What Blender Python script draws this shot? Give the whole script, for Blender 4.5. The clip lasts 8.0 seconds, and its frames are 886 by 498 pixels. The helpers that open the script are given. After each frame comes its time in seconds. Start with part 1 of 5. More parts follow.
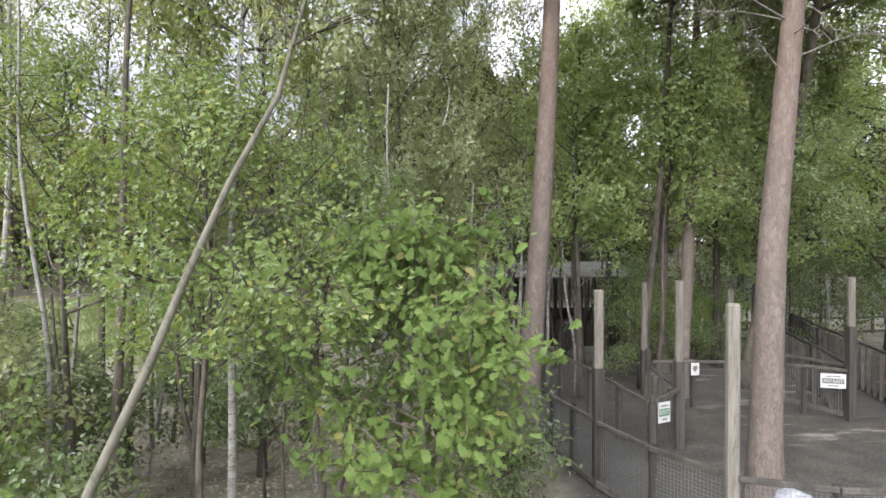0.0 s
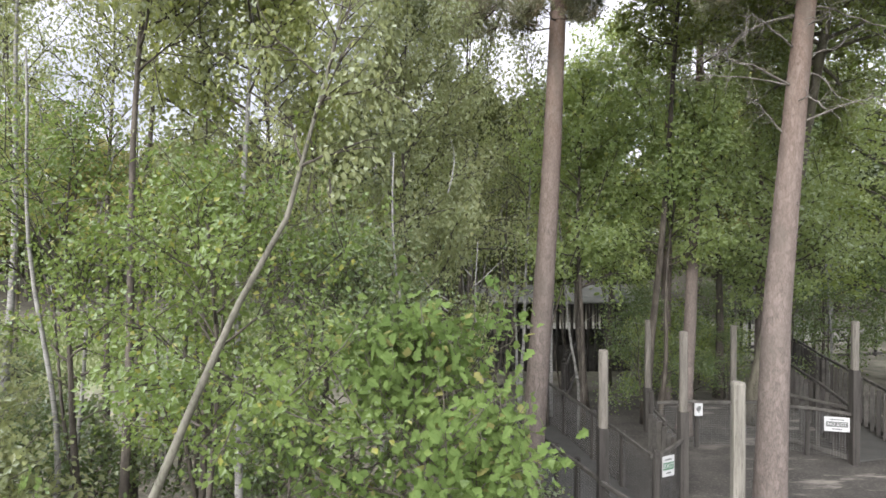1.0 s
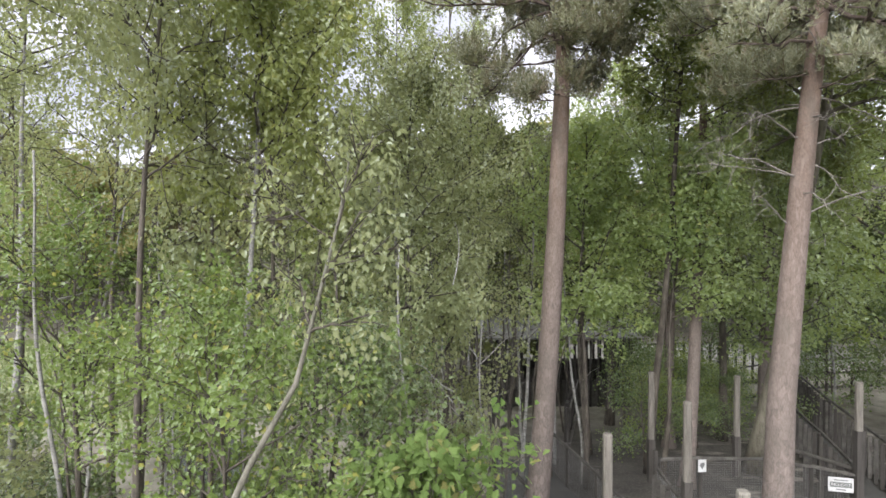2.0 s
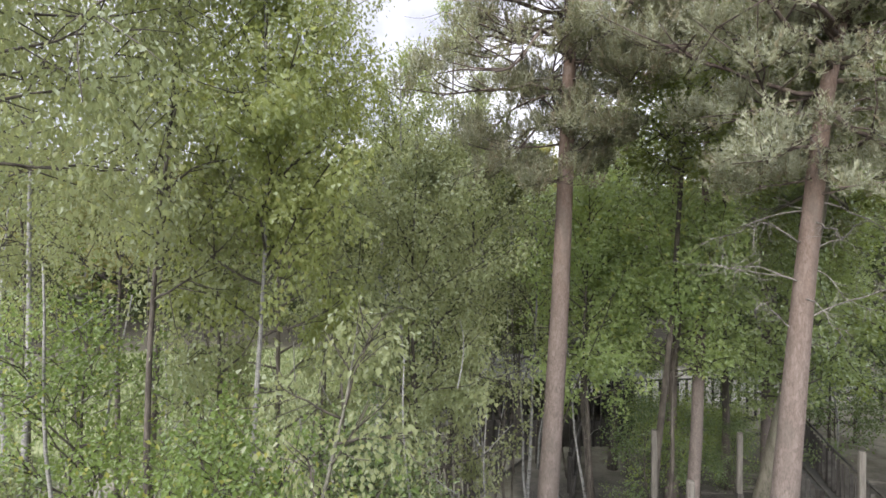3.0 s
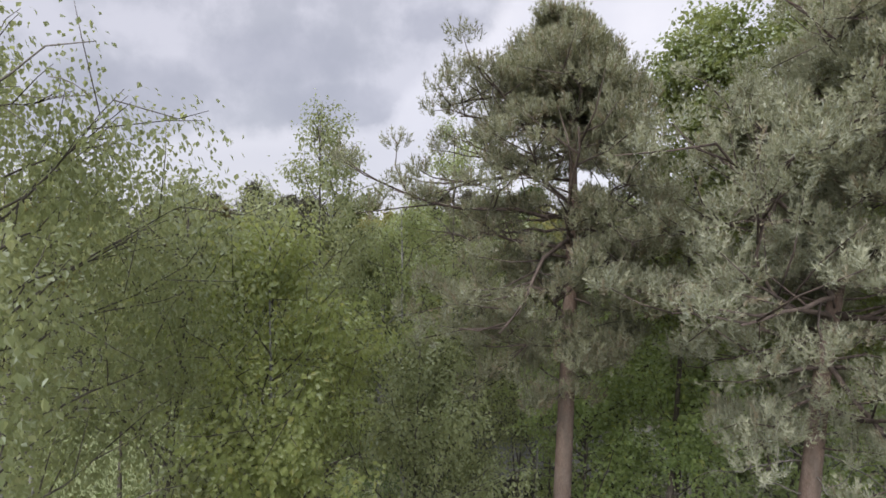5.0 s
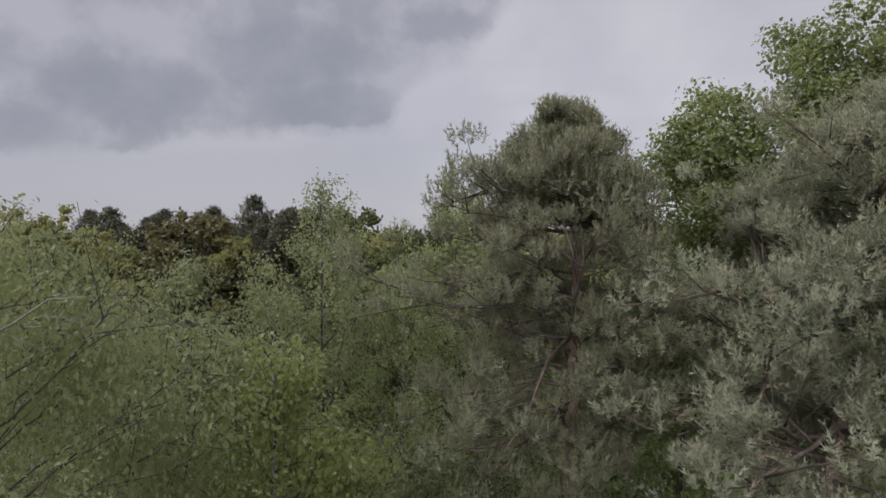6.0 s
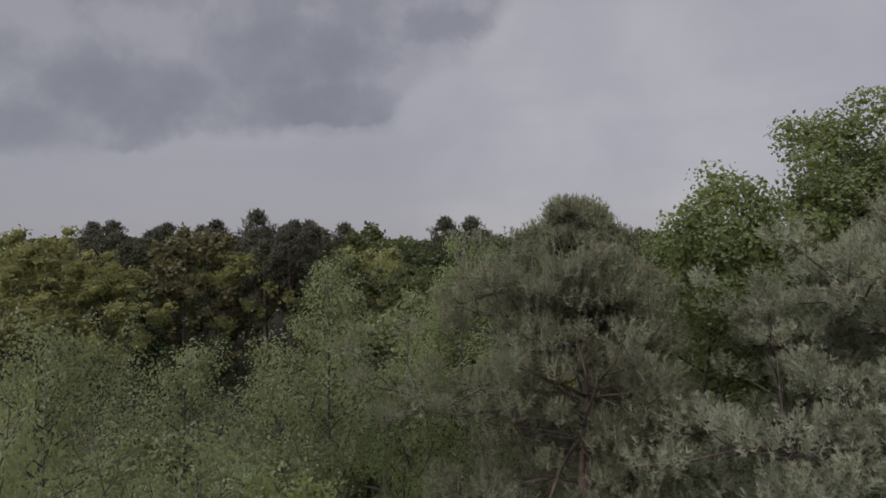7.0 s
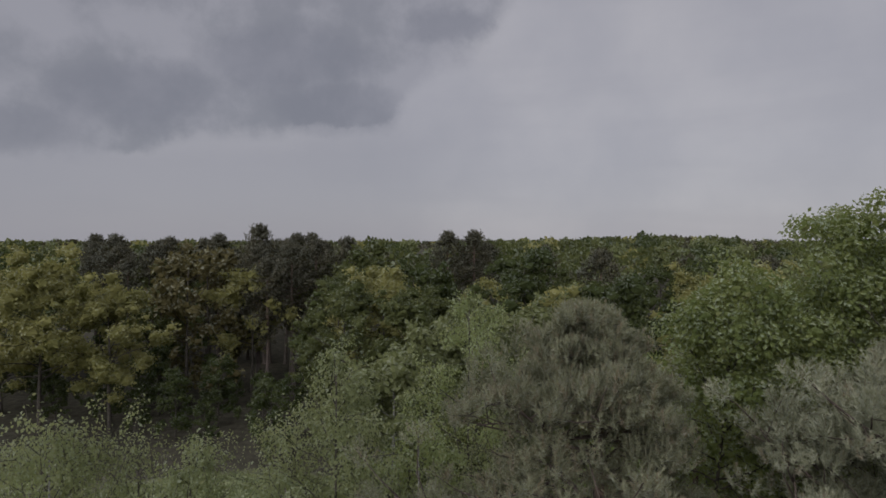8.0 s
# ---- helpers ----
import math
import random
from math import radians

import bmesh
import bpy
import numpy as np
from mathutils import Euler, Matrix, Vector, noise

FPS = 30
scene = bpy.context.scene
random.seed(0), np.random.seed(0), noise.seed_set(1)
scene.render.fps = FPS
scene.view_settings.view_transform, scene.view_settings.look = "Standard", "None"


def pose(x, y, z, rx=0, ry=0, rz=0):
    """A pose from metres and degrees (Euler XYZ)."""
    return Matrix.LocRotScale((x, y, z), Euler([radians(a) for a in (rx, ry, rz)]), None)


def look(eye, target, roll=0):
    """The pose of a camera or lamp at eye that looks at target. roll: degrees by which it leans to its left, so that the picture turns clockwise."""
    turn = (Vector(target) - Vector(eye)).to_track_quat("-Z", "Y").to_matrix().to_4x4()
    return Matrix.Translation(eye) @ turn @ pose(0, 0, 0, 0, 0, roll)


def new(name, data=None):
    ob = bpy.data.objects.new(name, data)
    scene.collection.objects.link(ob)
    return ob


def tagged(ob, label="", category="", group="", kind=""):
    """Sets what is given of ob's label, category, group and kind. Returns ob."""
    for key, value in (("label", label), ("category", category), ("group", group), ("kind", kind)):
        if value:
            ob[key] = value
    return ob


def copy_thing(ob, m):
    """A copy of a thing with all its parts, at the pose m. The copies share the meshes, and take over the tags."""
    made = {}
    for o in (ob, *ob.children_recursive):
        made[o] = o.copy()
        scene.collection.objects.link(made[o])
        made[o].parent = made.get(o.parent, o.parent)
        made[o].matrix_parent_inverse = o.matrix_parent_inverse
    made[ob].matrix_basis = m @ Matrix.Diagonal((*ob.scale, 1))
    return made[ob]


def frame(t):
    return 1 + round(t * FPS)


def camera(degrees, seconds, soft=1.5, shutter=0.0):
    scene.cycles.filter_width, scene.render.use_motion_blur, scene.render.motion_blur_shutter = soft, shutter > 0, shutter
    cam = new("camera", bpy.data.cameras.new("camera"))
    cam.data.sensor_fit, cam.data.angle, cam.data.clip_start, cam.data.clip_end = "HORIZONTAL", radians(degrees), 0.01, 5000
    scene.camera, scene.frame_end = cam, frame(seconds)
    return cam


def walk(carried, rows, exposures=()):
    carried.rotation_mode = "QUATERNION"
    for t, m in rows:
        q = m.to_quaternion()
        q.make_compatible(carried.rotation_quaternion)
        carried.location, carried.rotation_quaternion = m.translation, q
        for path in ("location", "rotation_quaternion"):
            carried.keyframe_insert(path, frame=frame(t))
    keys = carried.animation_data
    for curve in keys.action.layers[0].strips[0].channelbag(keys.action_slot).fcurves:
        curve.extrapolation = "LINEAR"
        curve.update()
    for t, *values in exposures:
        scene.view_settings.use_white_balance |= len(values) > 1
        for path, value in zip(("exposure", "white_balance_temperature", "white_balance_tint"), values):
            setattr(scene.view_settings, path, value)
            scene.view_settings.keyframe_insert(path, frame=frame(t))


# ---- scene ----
# camera: a drone that climbs straight up, looking level; seconds, x, y, z, yaw
cam = camera(75.0, 8.0, soft=1.6)
PATH = [
    (0.0, 0.001, -0.000, 3.300, -0.00),
    (0.5, -0.020, -0.008, 3.645, 0.07),
    (0.7, -0.029, -0.010, 3.806, 0.10),
    (1.0, -0.045, -0.012, 4.105, 0.14),
    (1.5, -0.063, -0.013, 4.603, 0.20),
    (1.7, -0.073, -0.014, 4.857, 0.24),
    (2.8, -0.110, -0.057, 6.222, 0.50),
    (3.0, -0.118, -0.062, 6.511, 0.52),
    (3.5, -0.134, -0.071, 7.245, 0.51),
    (4.0, -0.150, -0.079, 8.060, 0.46),
    (4.5, -0.164, -0.077, 8.847, 0.39),
    (4.7, -0.172, -0.073, 9.175, 0.37),
    (5.8, -0.217, -0.023, 10.784, 0.29),
    (6.0, -0.233, -0.007, 11.070, 0.31),
    (6.5, -0.286, 0.039, 11.782, 0.39),
    (7.0, -0.351, 0.098, 12.556, 0.47),
    (7.5, -0.415, 0.168, 13.292, 0.57),
    (8.0, -0.472, 0.249, 14.097, 0.65),
]
EXPOSURES = [(0.0, 1.55), (1.5, 1.5), (3.0, 1.4), (3.5, 1.3), (4.0, 1.16), (4.5, 0.99), (4.7, 0.86), (5.8, 0.02), (6.0, -0.06), (6.5, -0.32), (8.0, -0.57)]
walk(cam, [(t, pose(x, y, z, 89.30, 0, a)) for t, x, y, z, a in PATH], EXPOSURES)

# ---------------------------------------------------------------- world and sun
world = bpy.data.worlds.new("overcast_sky")
scene.world = world
world.use_nodes = True


class Graph:
    """Short calls for a node tree."""

    def __init__(self, tree):
        self.t = tree
        self.t.nodes.clear()

    def n(self, kind, ins=()):
        node = self.t.nodes.new(kind)
        for key, v in dict(ins).items():
            if isinstance(v, bpy.types.NodeSocket):
                self.t.links.new(v, node.inputs[key])
            else:
                node.inputs[key].default_value = v
        return node

    def m(self, op, a, b=0.0, c=0.0, clamp=False):
        node = self.n("ShaderNodeMath", {0: a, 1: b, 2: c})
        node.operation, node.use_clamp = op, clamp
        return node.outputs[0]

    def ramp(self, x, lo, hi, a=0.0, b=1.0):
        node = self.n("ShaderNodeMapRange", {0: x, 1: lo, 2: hi, 3: a, 4: b})
        node.interpolation_type = "SMOOTHSTEP"
        return node.outputs[0]

    def mix(self, f, a, b, blend="MIX"):
        node = self.n("ShaderNodeMix")
        node.data_type, node.blend_type = "RGBA", blend
        for key, v in ((0, f), (6, a), (7, b)):
            if isinstance(v, bpy.types.NodeSocket):
                self.t.links.new(v, node.inputs[key])
            else:
                node.inputs[key].default_value = v
        return node.outputs[2]

    def noise(self, vec, scale, detail=4.0, rough=0.55, out=0):
        ins = {"Scale": scale, "Detail": detail, "Roughness": rough}
        if vec is not None:
            ins["Vector"] = vec
        return self.n("ShaderNodeTexNoise", ins).outputs[out]


g = Graph(world.node_tree)
SUN_EL, SUN_AZ = radians(31), radians(208)   # azimuth clockwise from +y
sky = g.n("ShaderNodeTexSky")
sky.sky_type, sky.sun_disc, sky.sun_elevation, sky.sun_rotation = "NISHITA", False, SUN_EL, SUN_AZ
way = g.n("ShaderNodeTexCoord").outputs["Generated"]
xyz = g.n("ShaderNodeSeparateXYZ", {0: way})
ahead = g.m("MAXIMUM", xyz.outputs[1], 0.05)
warp = g.noise(way, 8.0, 6.0, 0.6, out=1)
wx = g.n("ShaderNodeSeparateColor", {0: warp})
u = g.m("ADD", g.m("DIVIDE", xyz.outputs[0], ahead), g.m("MULTIPLY", g.m("SUBTRACT", wx.outputs[0], 0.5), 0.16))
v = g.m("ADD", g.m("DIVIDE", xyz.outputs[2], ahead), g.m("MULTIPLY", g.m("SUBTRACT", wx.outputs[1], 0.5), 0.10))
# the dark cloud bank: lobes as centre and half axes in tangents of the view from the clearing
near = None
for cx, cy, rx, ry in ((-0.50, 0.43, 0.60, 0.245), (-0.72, 0.27, 0.30, 0.13), (-0.20, 0.27, 0.115, 0.075)):
    a = g.m("DIVIDE", g.m("SUBTRACT", u, cx), rx)
    b = g.m("DIVIDE", g.m("SUBTRACT", v, cy), ry)
    d = g.m("ADD", g.m("MULTIPLY", a, a), g.m("MULTIPLY", b, b))
    near = d if near is None else g.m("SMOOTH_MIN", near, d, 0.25)
bank = g.m("MULTIPLY", g.ramp(near, 1.10, 0.84), g.ramp(xyz.outputs[1], 0.1, 0.35))
billow = g.noise(way, 7.5, 6.0, 0.56)
soft_cloud = g.noise(way, 3.0, 5.0, 0.55)
pale = g.mix(g.ramp(soft_cloud, 0.3, 0.7), (0.545, 0.54, 0.605, 1), (0.655, 0.64, 0.69, 1))
streak = g.n("ShaderNodeTexNoise", {"Vector": g.n("ShaderNodeMapping", {0: way, 3: (2.0, 2.0, 11.0)}).outputs[0], "Scale": 1.6, "Detail": 3.0}).outputs[0]
pale = g.mix(g.m("MULTIPLY", g.ramp(streak, 0.42, 0.78), 0.28), pale, (0.47, 0.465, 0.53, 1))
# thin grey cloud trails below the bank, down to the woods
trail = g.m("MULTIPLY", g.m("MULTIPLY", g.ramp(u, 0.22, -0.25), g.ramp(v, 0.30, 0.14)), g.ramp(xyz.outputs[1], 0.1, 0.35))
pale = g.mix(g.m("MULTIPLY", trail, 0.75), pale, (0.445, 0.442, 0.505, 1))
low = None   # heavier bases within the bank
for cx, cy, rx, ry in ((-0.55, 0.255, 0.17, 0.065), (-0.20, 0.235, 0.11, 0.05), (-0.28, 0.32, 0.14, 0.06), (0.0, 0.375, 0.08, 0.04), (-0.74, 0.20, 0.12, 0.05)):
    a = g.m("DIVIDE", g.m("SUBTRACT", u, cx), rx)
    b = g.m("DIVIDE", g.m("SUBTRACT", v, cy), ry)
    d = g.m("ADD", g.m("MULTIPLY", a, a), g.m("MULTIPLY", b, b))
    low = d if low is None else g.m("SMOOTH_MIN", low, d, 0.3)
base = g.m("MULTIPLY", g.ramp(low, 1.5, 0.1), g.ramp(xyz.outputs[1], 0.1, 0.35))
dark = g.mix(g.ramp(billow, 0.38, 0.62), (0.345, 0.35, 0.405, 1), (0.47, 0.467, 0.53, 1))
cover = g.mix(g.m("MULTIPLY", bank, 0.95), pale, dark)
cover = g.mix(g.m("MULTIPLY", base, 0.6), cover, (0.285, 0.29, 0.35, 1))
# thin cloud glows round the hidden sun, behind the camera
toward = g.n("ShaderNodeVectorMath", {0: way, 1: (math.sin(SUN_AZ) * math.cos(SUN_EL), math.cos(SUN_AZ) * math.cos(SUN_EL), math.sin(SUN_EL))})
toward.operation = "DOT_PRODUCT"
glow = g.m("MULTIPLY", g.m("POWER", g.m("MAXIMUM", toward.outputs["Value"], 0.0), 1.5), 4.35)
veil = g.n("ShaderNodeBackground", {0: cover, 1: g.m("ADD", glow, g.ramp(xyz.outputs[2], 0.3, 1.0, 1.0, 1.3))})
blue = g.n("ShaderNodeBackground", {0: sky.outputs[0], 1: 0.08})
both = g.n("ShaderNodeMixShader", {0: 0.9, 1: blue.outputs[0], 2: veil.outputs[0]})
g.n("ShaderNodeOutputWorld", {0: both.outputs[0]})

sun = new("sun", bpy.data.lights.new("sun", "SUN"))
sun.data.energy, sun.data.angle, sun.data.color = 1.3, radians(20), (1.0, 0.96, 0.9)
sun_from = Vector((math.sin(SUN_AZ) * math.cos(SUN_EL), math.cos(SUN_AZ) * math.cos(SUN_EL), math.sin(SUN_EL)))
sun.matrix_world = look(sun_from * 60, (0, 0, 0))

# ---------------------------------------------------------------- materials


def material(name):
    mat = bpy.data.materials.new(name)
    mat.use_nodes = True
    return mat, Graph(mat.node_tree)


def leaf_material(name, dark, light, back=0.35, gloss=0.12, patch=0.6, odd=None, odd_share=0.07):
    """Leaves: a hue of its own for each leaf, paler boughs here and there, light let through."""
    mat, g = material(name)
    own = g.n("ShaderNodeNewGeometry").outputs["Random Per Island"]
    pos = g.n("ShaderNodeTexCoord").outputs["Object"]
    big = g.ramp(g.noise(pos, patch, 2.0), 0.35, 0.65)
    f = g.m("ADD", g.m("MULTIPLY", own, 0.38), g.m("ADD", g.m("MULTIPLY", big, 0.5), 0.06))
    col = g.mix(f, (*dark, 1), (*light, 1))
    if odd:
        col = g.mix(g.m("MULTIPLY", g.m("GREATER_THAN", own, 1 - odd_share), 0.7), col, (*odd, 1))
    dif = g.n("ShaderNodeBsdfDiffuse", {0: col, 1: 0.5})
    tra = g.n("ShaderNodeBsdfTranslucent", {0: g.mix(0.5, col, (light[0] * 1.25, light[1] * 1.2, light[2] * 0.7, 1))})
    mixed = g.n("ShaderNodeMixShader", {0: back, 1: dif.outputs[0], 2: tra.outputs[0]})
    glo = g.n("ShaderNodeBsdfGlossy", {0: (0.6, 0.65, 0.6, 1), 1: 0.6})
    fres = g.n("ShaderNodeFresnel", {0: 1.35})
    out = g.n("ShaderNodeMixShader", {0: g.m("MULTIPLY", fres.outputs[0], gloss * 0.45, clamp=True), 1: mixed.outputs[0], 2: glo.outputs[0]})
    g.n("ShaderNodeOutputMaterial", {0: out.outputs[0]})
    return mat


def surface(name, cols, scale, rough=0.85, bump=0.3, stretch=(1, 1, 1), fine=8.0, spots=None, per_object=0.0, metal=0.0, bump_m=0.01):
    """Two or three colours mixed by coarse and fine noise, with relief; spots: (colour, amount)."""
    mat, g = material(name)
    pos = g.n("ShaderNodeMapping", {0: g.n("ShaderNodeTexCoord").outputs["Object"], 3: stretch}).outputs[0]
    coarse = g.noise(pos, scale, 5.0, 0.6)
    grain = g.noise(pos, scale * fine, 4.0, 0.65)
    col = g.mix(g.ramp(coarse, 0.32, 0.68), (*cols[0], 1), (*cols[1], 1))
    if len(cols) > 2:
        col = g.mix(g.ramp(grain, 0.42, 0.7), col, (*cols[2], 1))
    if spots:
        col = g.mix(g.m("MULTIPLY", g.ramp(g.noise(pos, scale * 2.7, 6.0, 0.7), 0.56, 0.66), spots[1]), col, (*spots[0], 1))
    col = g.mix(1.0, col, g.n("ShaderNodeCombineColor", {i: g.ramp(grain, 0.25, 0.75, 0.78, 1.15) for i in range(3)}).outputs[0], "MULTIPLY")
    if per_object:
        rnd = g.n("ShaderNodeObjectInfo").outputs["Random"]
        k = g.m("ADD", g.m("MULTIPLY", rnd, per_object), 1 - per_object / 2)
        col = g.mix(1.0, col, g.n("ShaderNodeCombineColor", {i: k for i in range(3)}).outputs[0], "MULTIPLY")
    h = g.m("ADD", coarse, g.m("MULTIPLY", grain, 0.5))
    nb = g.n("ShaderNodeBump", {"Strength": bump, "Distance": bump_m, "Height": h})
    b = g.n("ShaderNodeBsdfPrincipled", {"Base Color": col, "Roughness": rough, "Metallic": metal, "Normal": nb.outputs[0]})
    b.inputs["Specular IOR Level"].default_value = 0.25
    g.n("ShaderNodeOutputMaterial", {0: b.outputs[0]})
    return mat


def pine_bark(name):
    """Plated bark: grey-brown and furrowed below, thin and orange-pink above."""
    mat, g = material(name)
    co = g.n("ShaderNodeTexCoord").outputs["Object"]
    pos = g.n("ShaderNodeMapping", {0: co, 3: (1, 1, 0.38)}).outputs[0]
    edge = g.n("ShaderNodeTexVoronoi", {"Vector": pos, "Scale": 24.0})
    edge.feature = "DISTANCE_TO_EDGE"
    cell = edge.outputs["Distance"]
    plate = g.ramp(cell, 0.0, 0.12)
    tone = g.n("ShaderNodeTexVoronoi", {"Vector": pos, "Scale": 24.0}).outputs["Color"]
    tv = g.n("ShaderNodeSeparateColor", {0: tone}).outputs[0]
    fine = g.noise(pos, 60.0, 5.0, 0.65)
    big = g.noise(pos, 2.2, 3.0)
    z = g.n("ShaderNodeSeparateXYZ", {0: co}).outputs[2]
    up = g.ramp(g.m("ADD", z, g.m("MULTIPLY", g.m("SUBTRACT", big, 0.5), 3.0)), 2.0, 9.0)
    low = g.mix(g.ramp(fine, 0.3, 0.7), (0.061, 0.051, 0.044, 1), (0.110, 0.094, 0.082, 1))
    high = g.mix(g.ramp(fine, 0.3, 0.7), (0.088, 0.060, 0.044, 1), (0.150, 0.108, 0.084, 1))
    col = g.mix(up, low, high)
    col = g.mix(g.m("MULTIPLY", g.m("POWER", tv, 2.0), 0.35), col, (0.185, 0.155, 0.134, 1))
    flake = g.ramp(g.noise(pos, 5.5, 4.0, 0.7), 0.54, 0.62)
    col = g.mix(g.m("MULTIPLY", flake, 0.13), col, (0.225, 0.190, 0.165, 1))
    col = g.mix(g.m("MULTIPLY", g.ramp(big, 0.5, 0.66), 0.65), col, (0.075, 0.066, 0.055, 1))
    col = g.mix(g.m("ADD", g.m("MULTIPLY", plate, 0.22), 0.78), (0.06, 0.042, 0.035, 1), col)
    h = g.m("ADD", g.m("MULTIPLY", plate, 1.0), g.m("MULTIPLY", fine, 0.5))
    nb = g.n("ShaderNodeBump", {"Strength": 0.35, "Distance": 0.006, "Height": h})
    b = g.n("ShaderNodeBsdfPrincipled", {"Base Color": col, "Roughness": 0.85, "Normal": nb.outputs[0]})
    b.inputs["Specular IOR Level"].default_value = 0.2
    g.n("ShaderNodeOutputMaterial", {0: b.outputs[0]})
    return mat


M_PINE_BARK = pine_bark("pine_bark")
M_BARK = surface("grey_brown_bark", ((0.055, 0.048, 0.036), (0.14, 0.125, 0.10), (0.10, 0.10, 0.07)), 9, bump=0.6, stretch=(1, 1, 0.3), spots=((0.10, 0.12, 0.06), 0.5))
M_BIRCH_BARK = surface("birch_bark", ((0.112, 0.109, 0.098), (0.247, 0.244, 0.225), (0.180, 0.180, 0.158)), 7, bump=0.4, stretch=(0.5, 0.5, 1.6), spots=((0.022, 0.021, 0.018), 0.85))
M_GREY_STEM = surface("smooth_grey_stem", ((0.062, 0.060, 0.045), (0.124, 0.119, 0.095), (0.088, 0.090, 0.066)), 7, bump=0.3, stretch=(1, 1, 0.5), spots=((0.06, 0.065, 0.04), 0.5))
M_LIMB = surface("pine_limb_bark", ((0.045, 0.034, 0.028), (0.10, 0.078, 0.064)), 12, bump=0.5, stretch=(1, 1, 0.4))
M_DARK_STEM = surface("dark_stem", ((0.035, 0.030, 0.024), (0.085, 0.075, 0.06)), 12, bump=0.5, stretch=(1, 1, 0.3))
M_DEAD = surface("dead_wood", ((0.085, 0.077, 0.066), (0.180, 0.167, 0.148)), 14, bump=0.4, stretch=(1, 1, 0.4))
M_LEAF_OAK_NEAR = leaf_material("young_oak_leaf", (0.076, 0.125, 0.037), (0.160, 0.223, 0.074), 0.5, 0.22, 1.1, odd=(0.25, 0.22, 0.09))
M_LEAF_YELLOW = leaf_material("yellow_green_leaf", (0.078, 0.119, 0.035), (0.169, 0.228, 0.072), 0.5, 0.25, 0.8, odd=(0.28, 0.26, 0.07))
M_LEAF_LIME = leaf_material("lime_birch_leaf", (0.133, 0.169, 0.061), (0.281, 0.316, 0.128), 0.62, 0.3, 0.8, odd=(0.27, 0.26, 0.09))
M_LEAF_OAK = leaf_material("oak_leaf", (0.120, 0.175, 0.055), (0.264, 0.322, 0.112), 0.62, 0.5, 0.5, odd=(0.23, 0.23, 0.06))
M_LEAF_CROWN = leaf_material("sunlit_oak_leaf", (0.1, 0.135, 0.048), (0.22, 0.252, 0.096), 0.58, 0.5, 1.2, odd=(0.21, 0.22, 0.10))
M_LEAF_BIRCH = leaf_material("birch_leaf", (0.134, 0.166, 0.082), (0.260, 0.285, 0.157), 0.62, 0.3, 0.5, odd=(0.25, 0.26, 0.13))
M_LEAF_DEEP = leaf_material("deep_green_leaf", (0.146, 0.206, 0.088), (0.304, 0.364, 0.164), 0.62, 0.5, 0.4)
# fresh green, lightened in place of light that misses the trees behind the pines
M_LEAF_LIFTED = leaf_material("lifted_green_leaf", (0.164, 0.234, 0.090), (0.322, 0.393, 0.168), 0.62, 0.4, 0.5, odd=(0.34, 0.36, 0.10))
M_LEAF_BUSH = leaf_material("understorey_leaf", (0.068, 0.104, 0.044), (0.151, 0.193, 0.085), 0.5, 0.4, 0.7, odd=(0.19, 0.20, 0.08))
M_LEAF_RUST = leaf_material("rusty_leaf", (0.069, 0.063, 0.029), (0.136, 0.119, 0.054), 0.35, 0.3, 0.35)
M_LEAF_OLIVE = leaf_material("olive_birch_leaf", (0.143, 0.181, 0.071), (0.290, 0.334, 0.163), 0.62, 0.4, 0.5, odd=(0.23, 0.21, 0.09))
M_NEEDLE = leaf_material("pine_needle", (0.079, 0.089, 0.060), (0.387, 0.397, 0.291), 0.45, 0.4, 3.2, odd=(0.18, 0.135, 0.10), odd_share=0.1)
M_NEEDLE_BROWN = leaf_material("browned_pine_needle", (0.059, 0.062, 0.041), (0.288, 0.296, 0.195), 0.42, 0.4, 3.2, odd=(0.165, 0.118, 0.088), odd_share=0.15)
# far leaves: separate, mostly darker colours, standing in for shade between far crowns
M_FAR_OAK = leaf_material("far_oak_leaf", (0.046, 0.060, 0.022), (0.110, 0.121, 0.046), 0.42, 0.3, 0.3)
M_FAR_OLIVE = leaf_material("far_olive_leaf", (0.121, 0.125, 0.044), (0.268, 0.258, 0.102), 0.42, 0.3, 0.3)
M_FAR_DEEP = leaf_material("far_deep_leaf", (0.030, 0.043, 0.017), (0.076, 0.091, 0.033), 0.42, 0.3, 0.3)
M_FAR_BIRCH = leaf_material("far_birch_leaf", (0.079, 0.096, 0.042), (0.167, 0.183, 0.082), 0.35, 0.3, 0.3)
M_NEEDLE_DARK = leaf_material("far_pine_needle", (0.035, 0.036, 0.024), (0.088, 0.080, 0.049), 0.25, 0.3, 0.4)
M_CANDLE = leaf_material("pine_candle", (0.134, 0.134, 0.090), (0.205, 0.202, 0.141), 0.4, 0.3, 0.9)
M_WOOD = surface("weathered_wood", ((0.066, 0.061, 0.051), (0.142, 0.130, 0.111), (0.096, 0.091, 0.077)), 5, bump=0.5, stretch=(3, 3, 0.25), fine=9, per_object=0.3, spots=((0.043, 0.040, 0.031), 0.6))
M_WOOD_PALE = surface("pale_weathered_wood", ((0.078, 0.073, 0.060), (0.172, 0.163, 0.136), (0.118, 0.113, 0.096)), 5, bump=0.5, stretch=(3, 3, 0.25), fine=9, spots=((0.054, 0.049, 0.038), 0.8))
M_WOOD_DARK = surface("dark_stained_wood", ((0.023, 0.021, 0.018), (0.053, 0.049, 0.043), (0.040, 0.037, 0.032)), 5, bump=0.4, stretch=(3, 3, 0.25), fine=9, per_object=0.5)
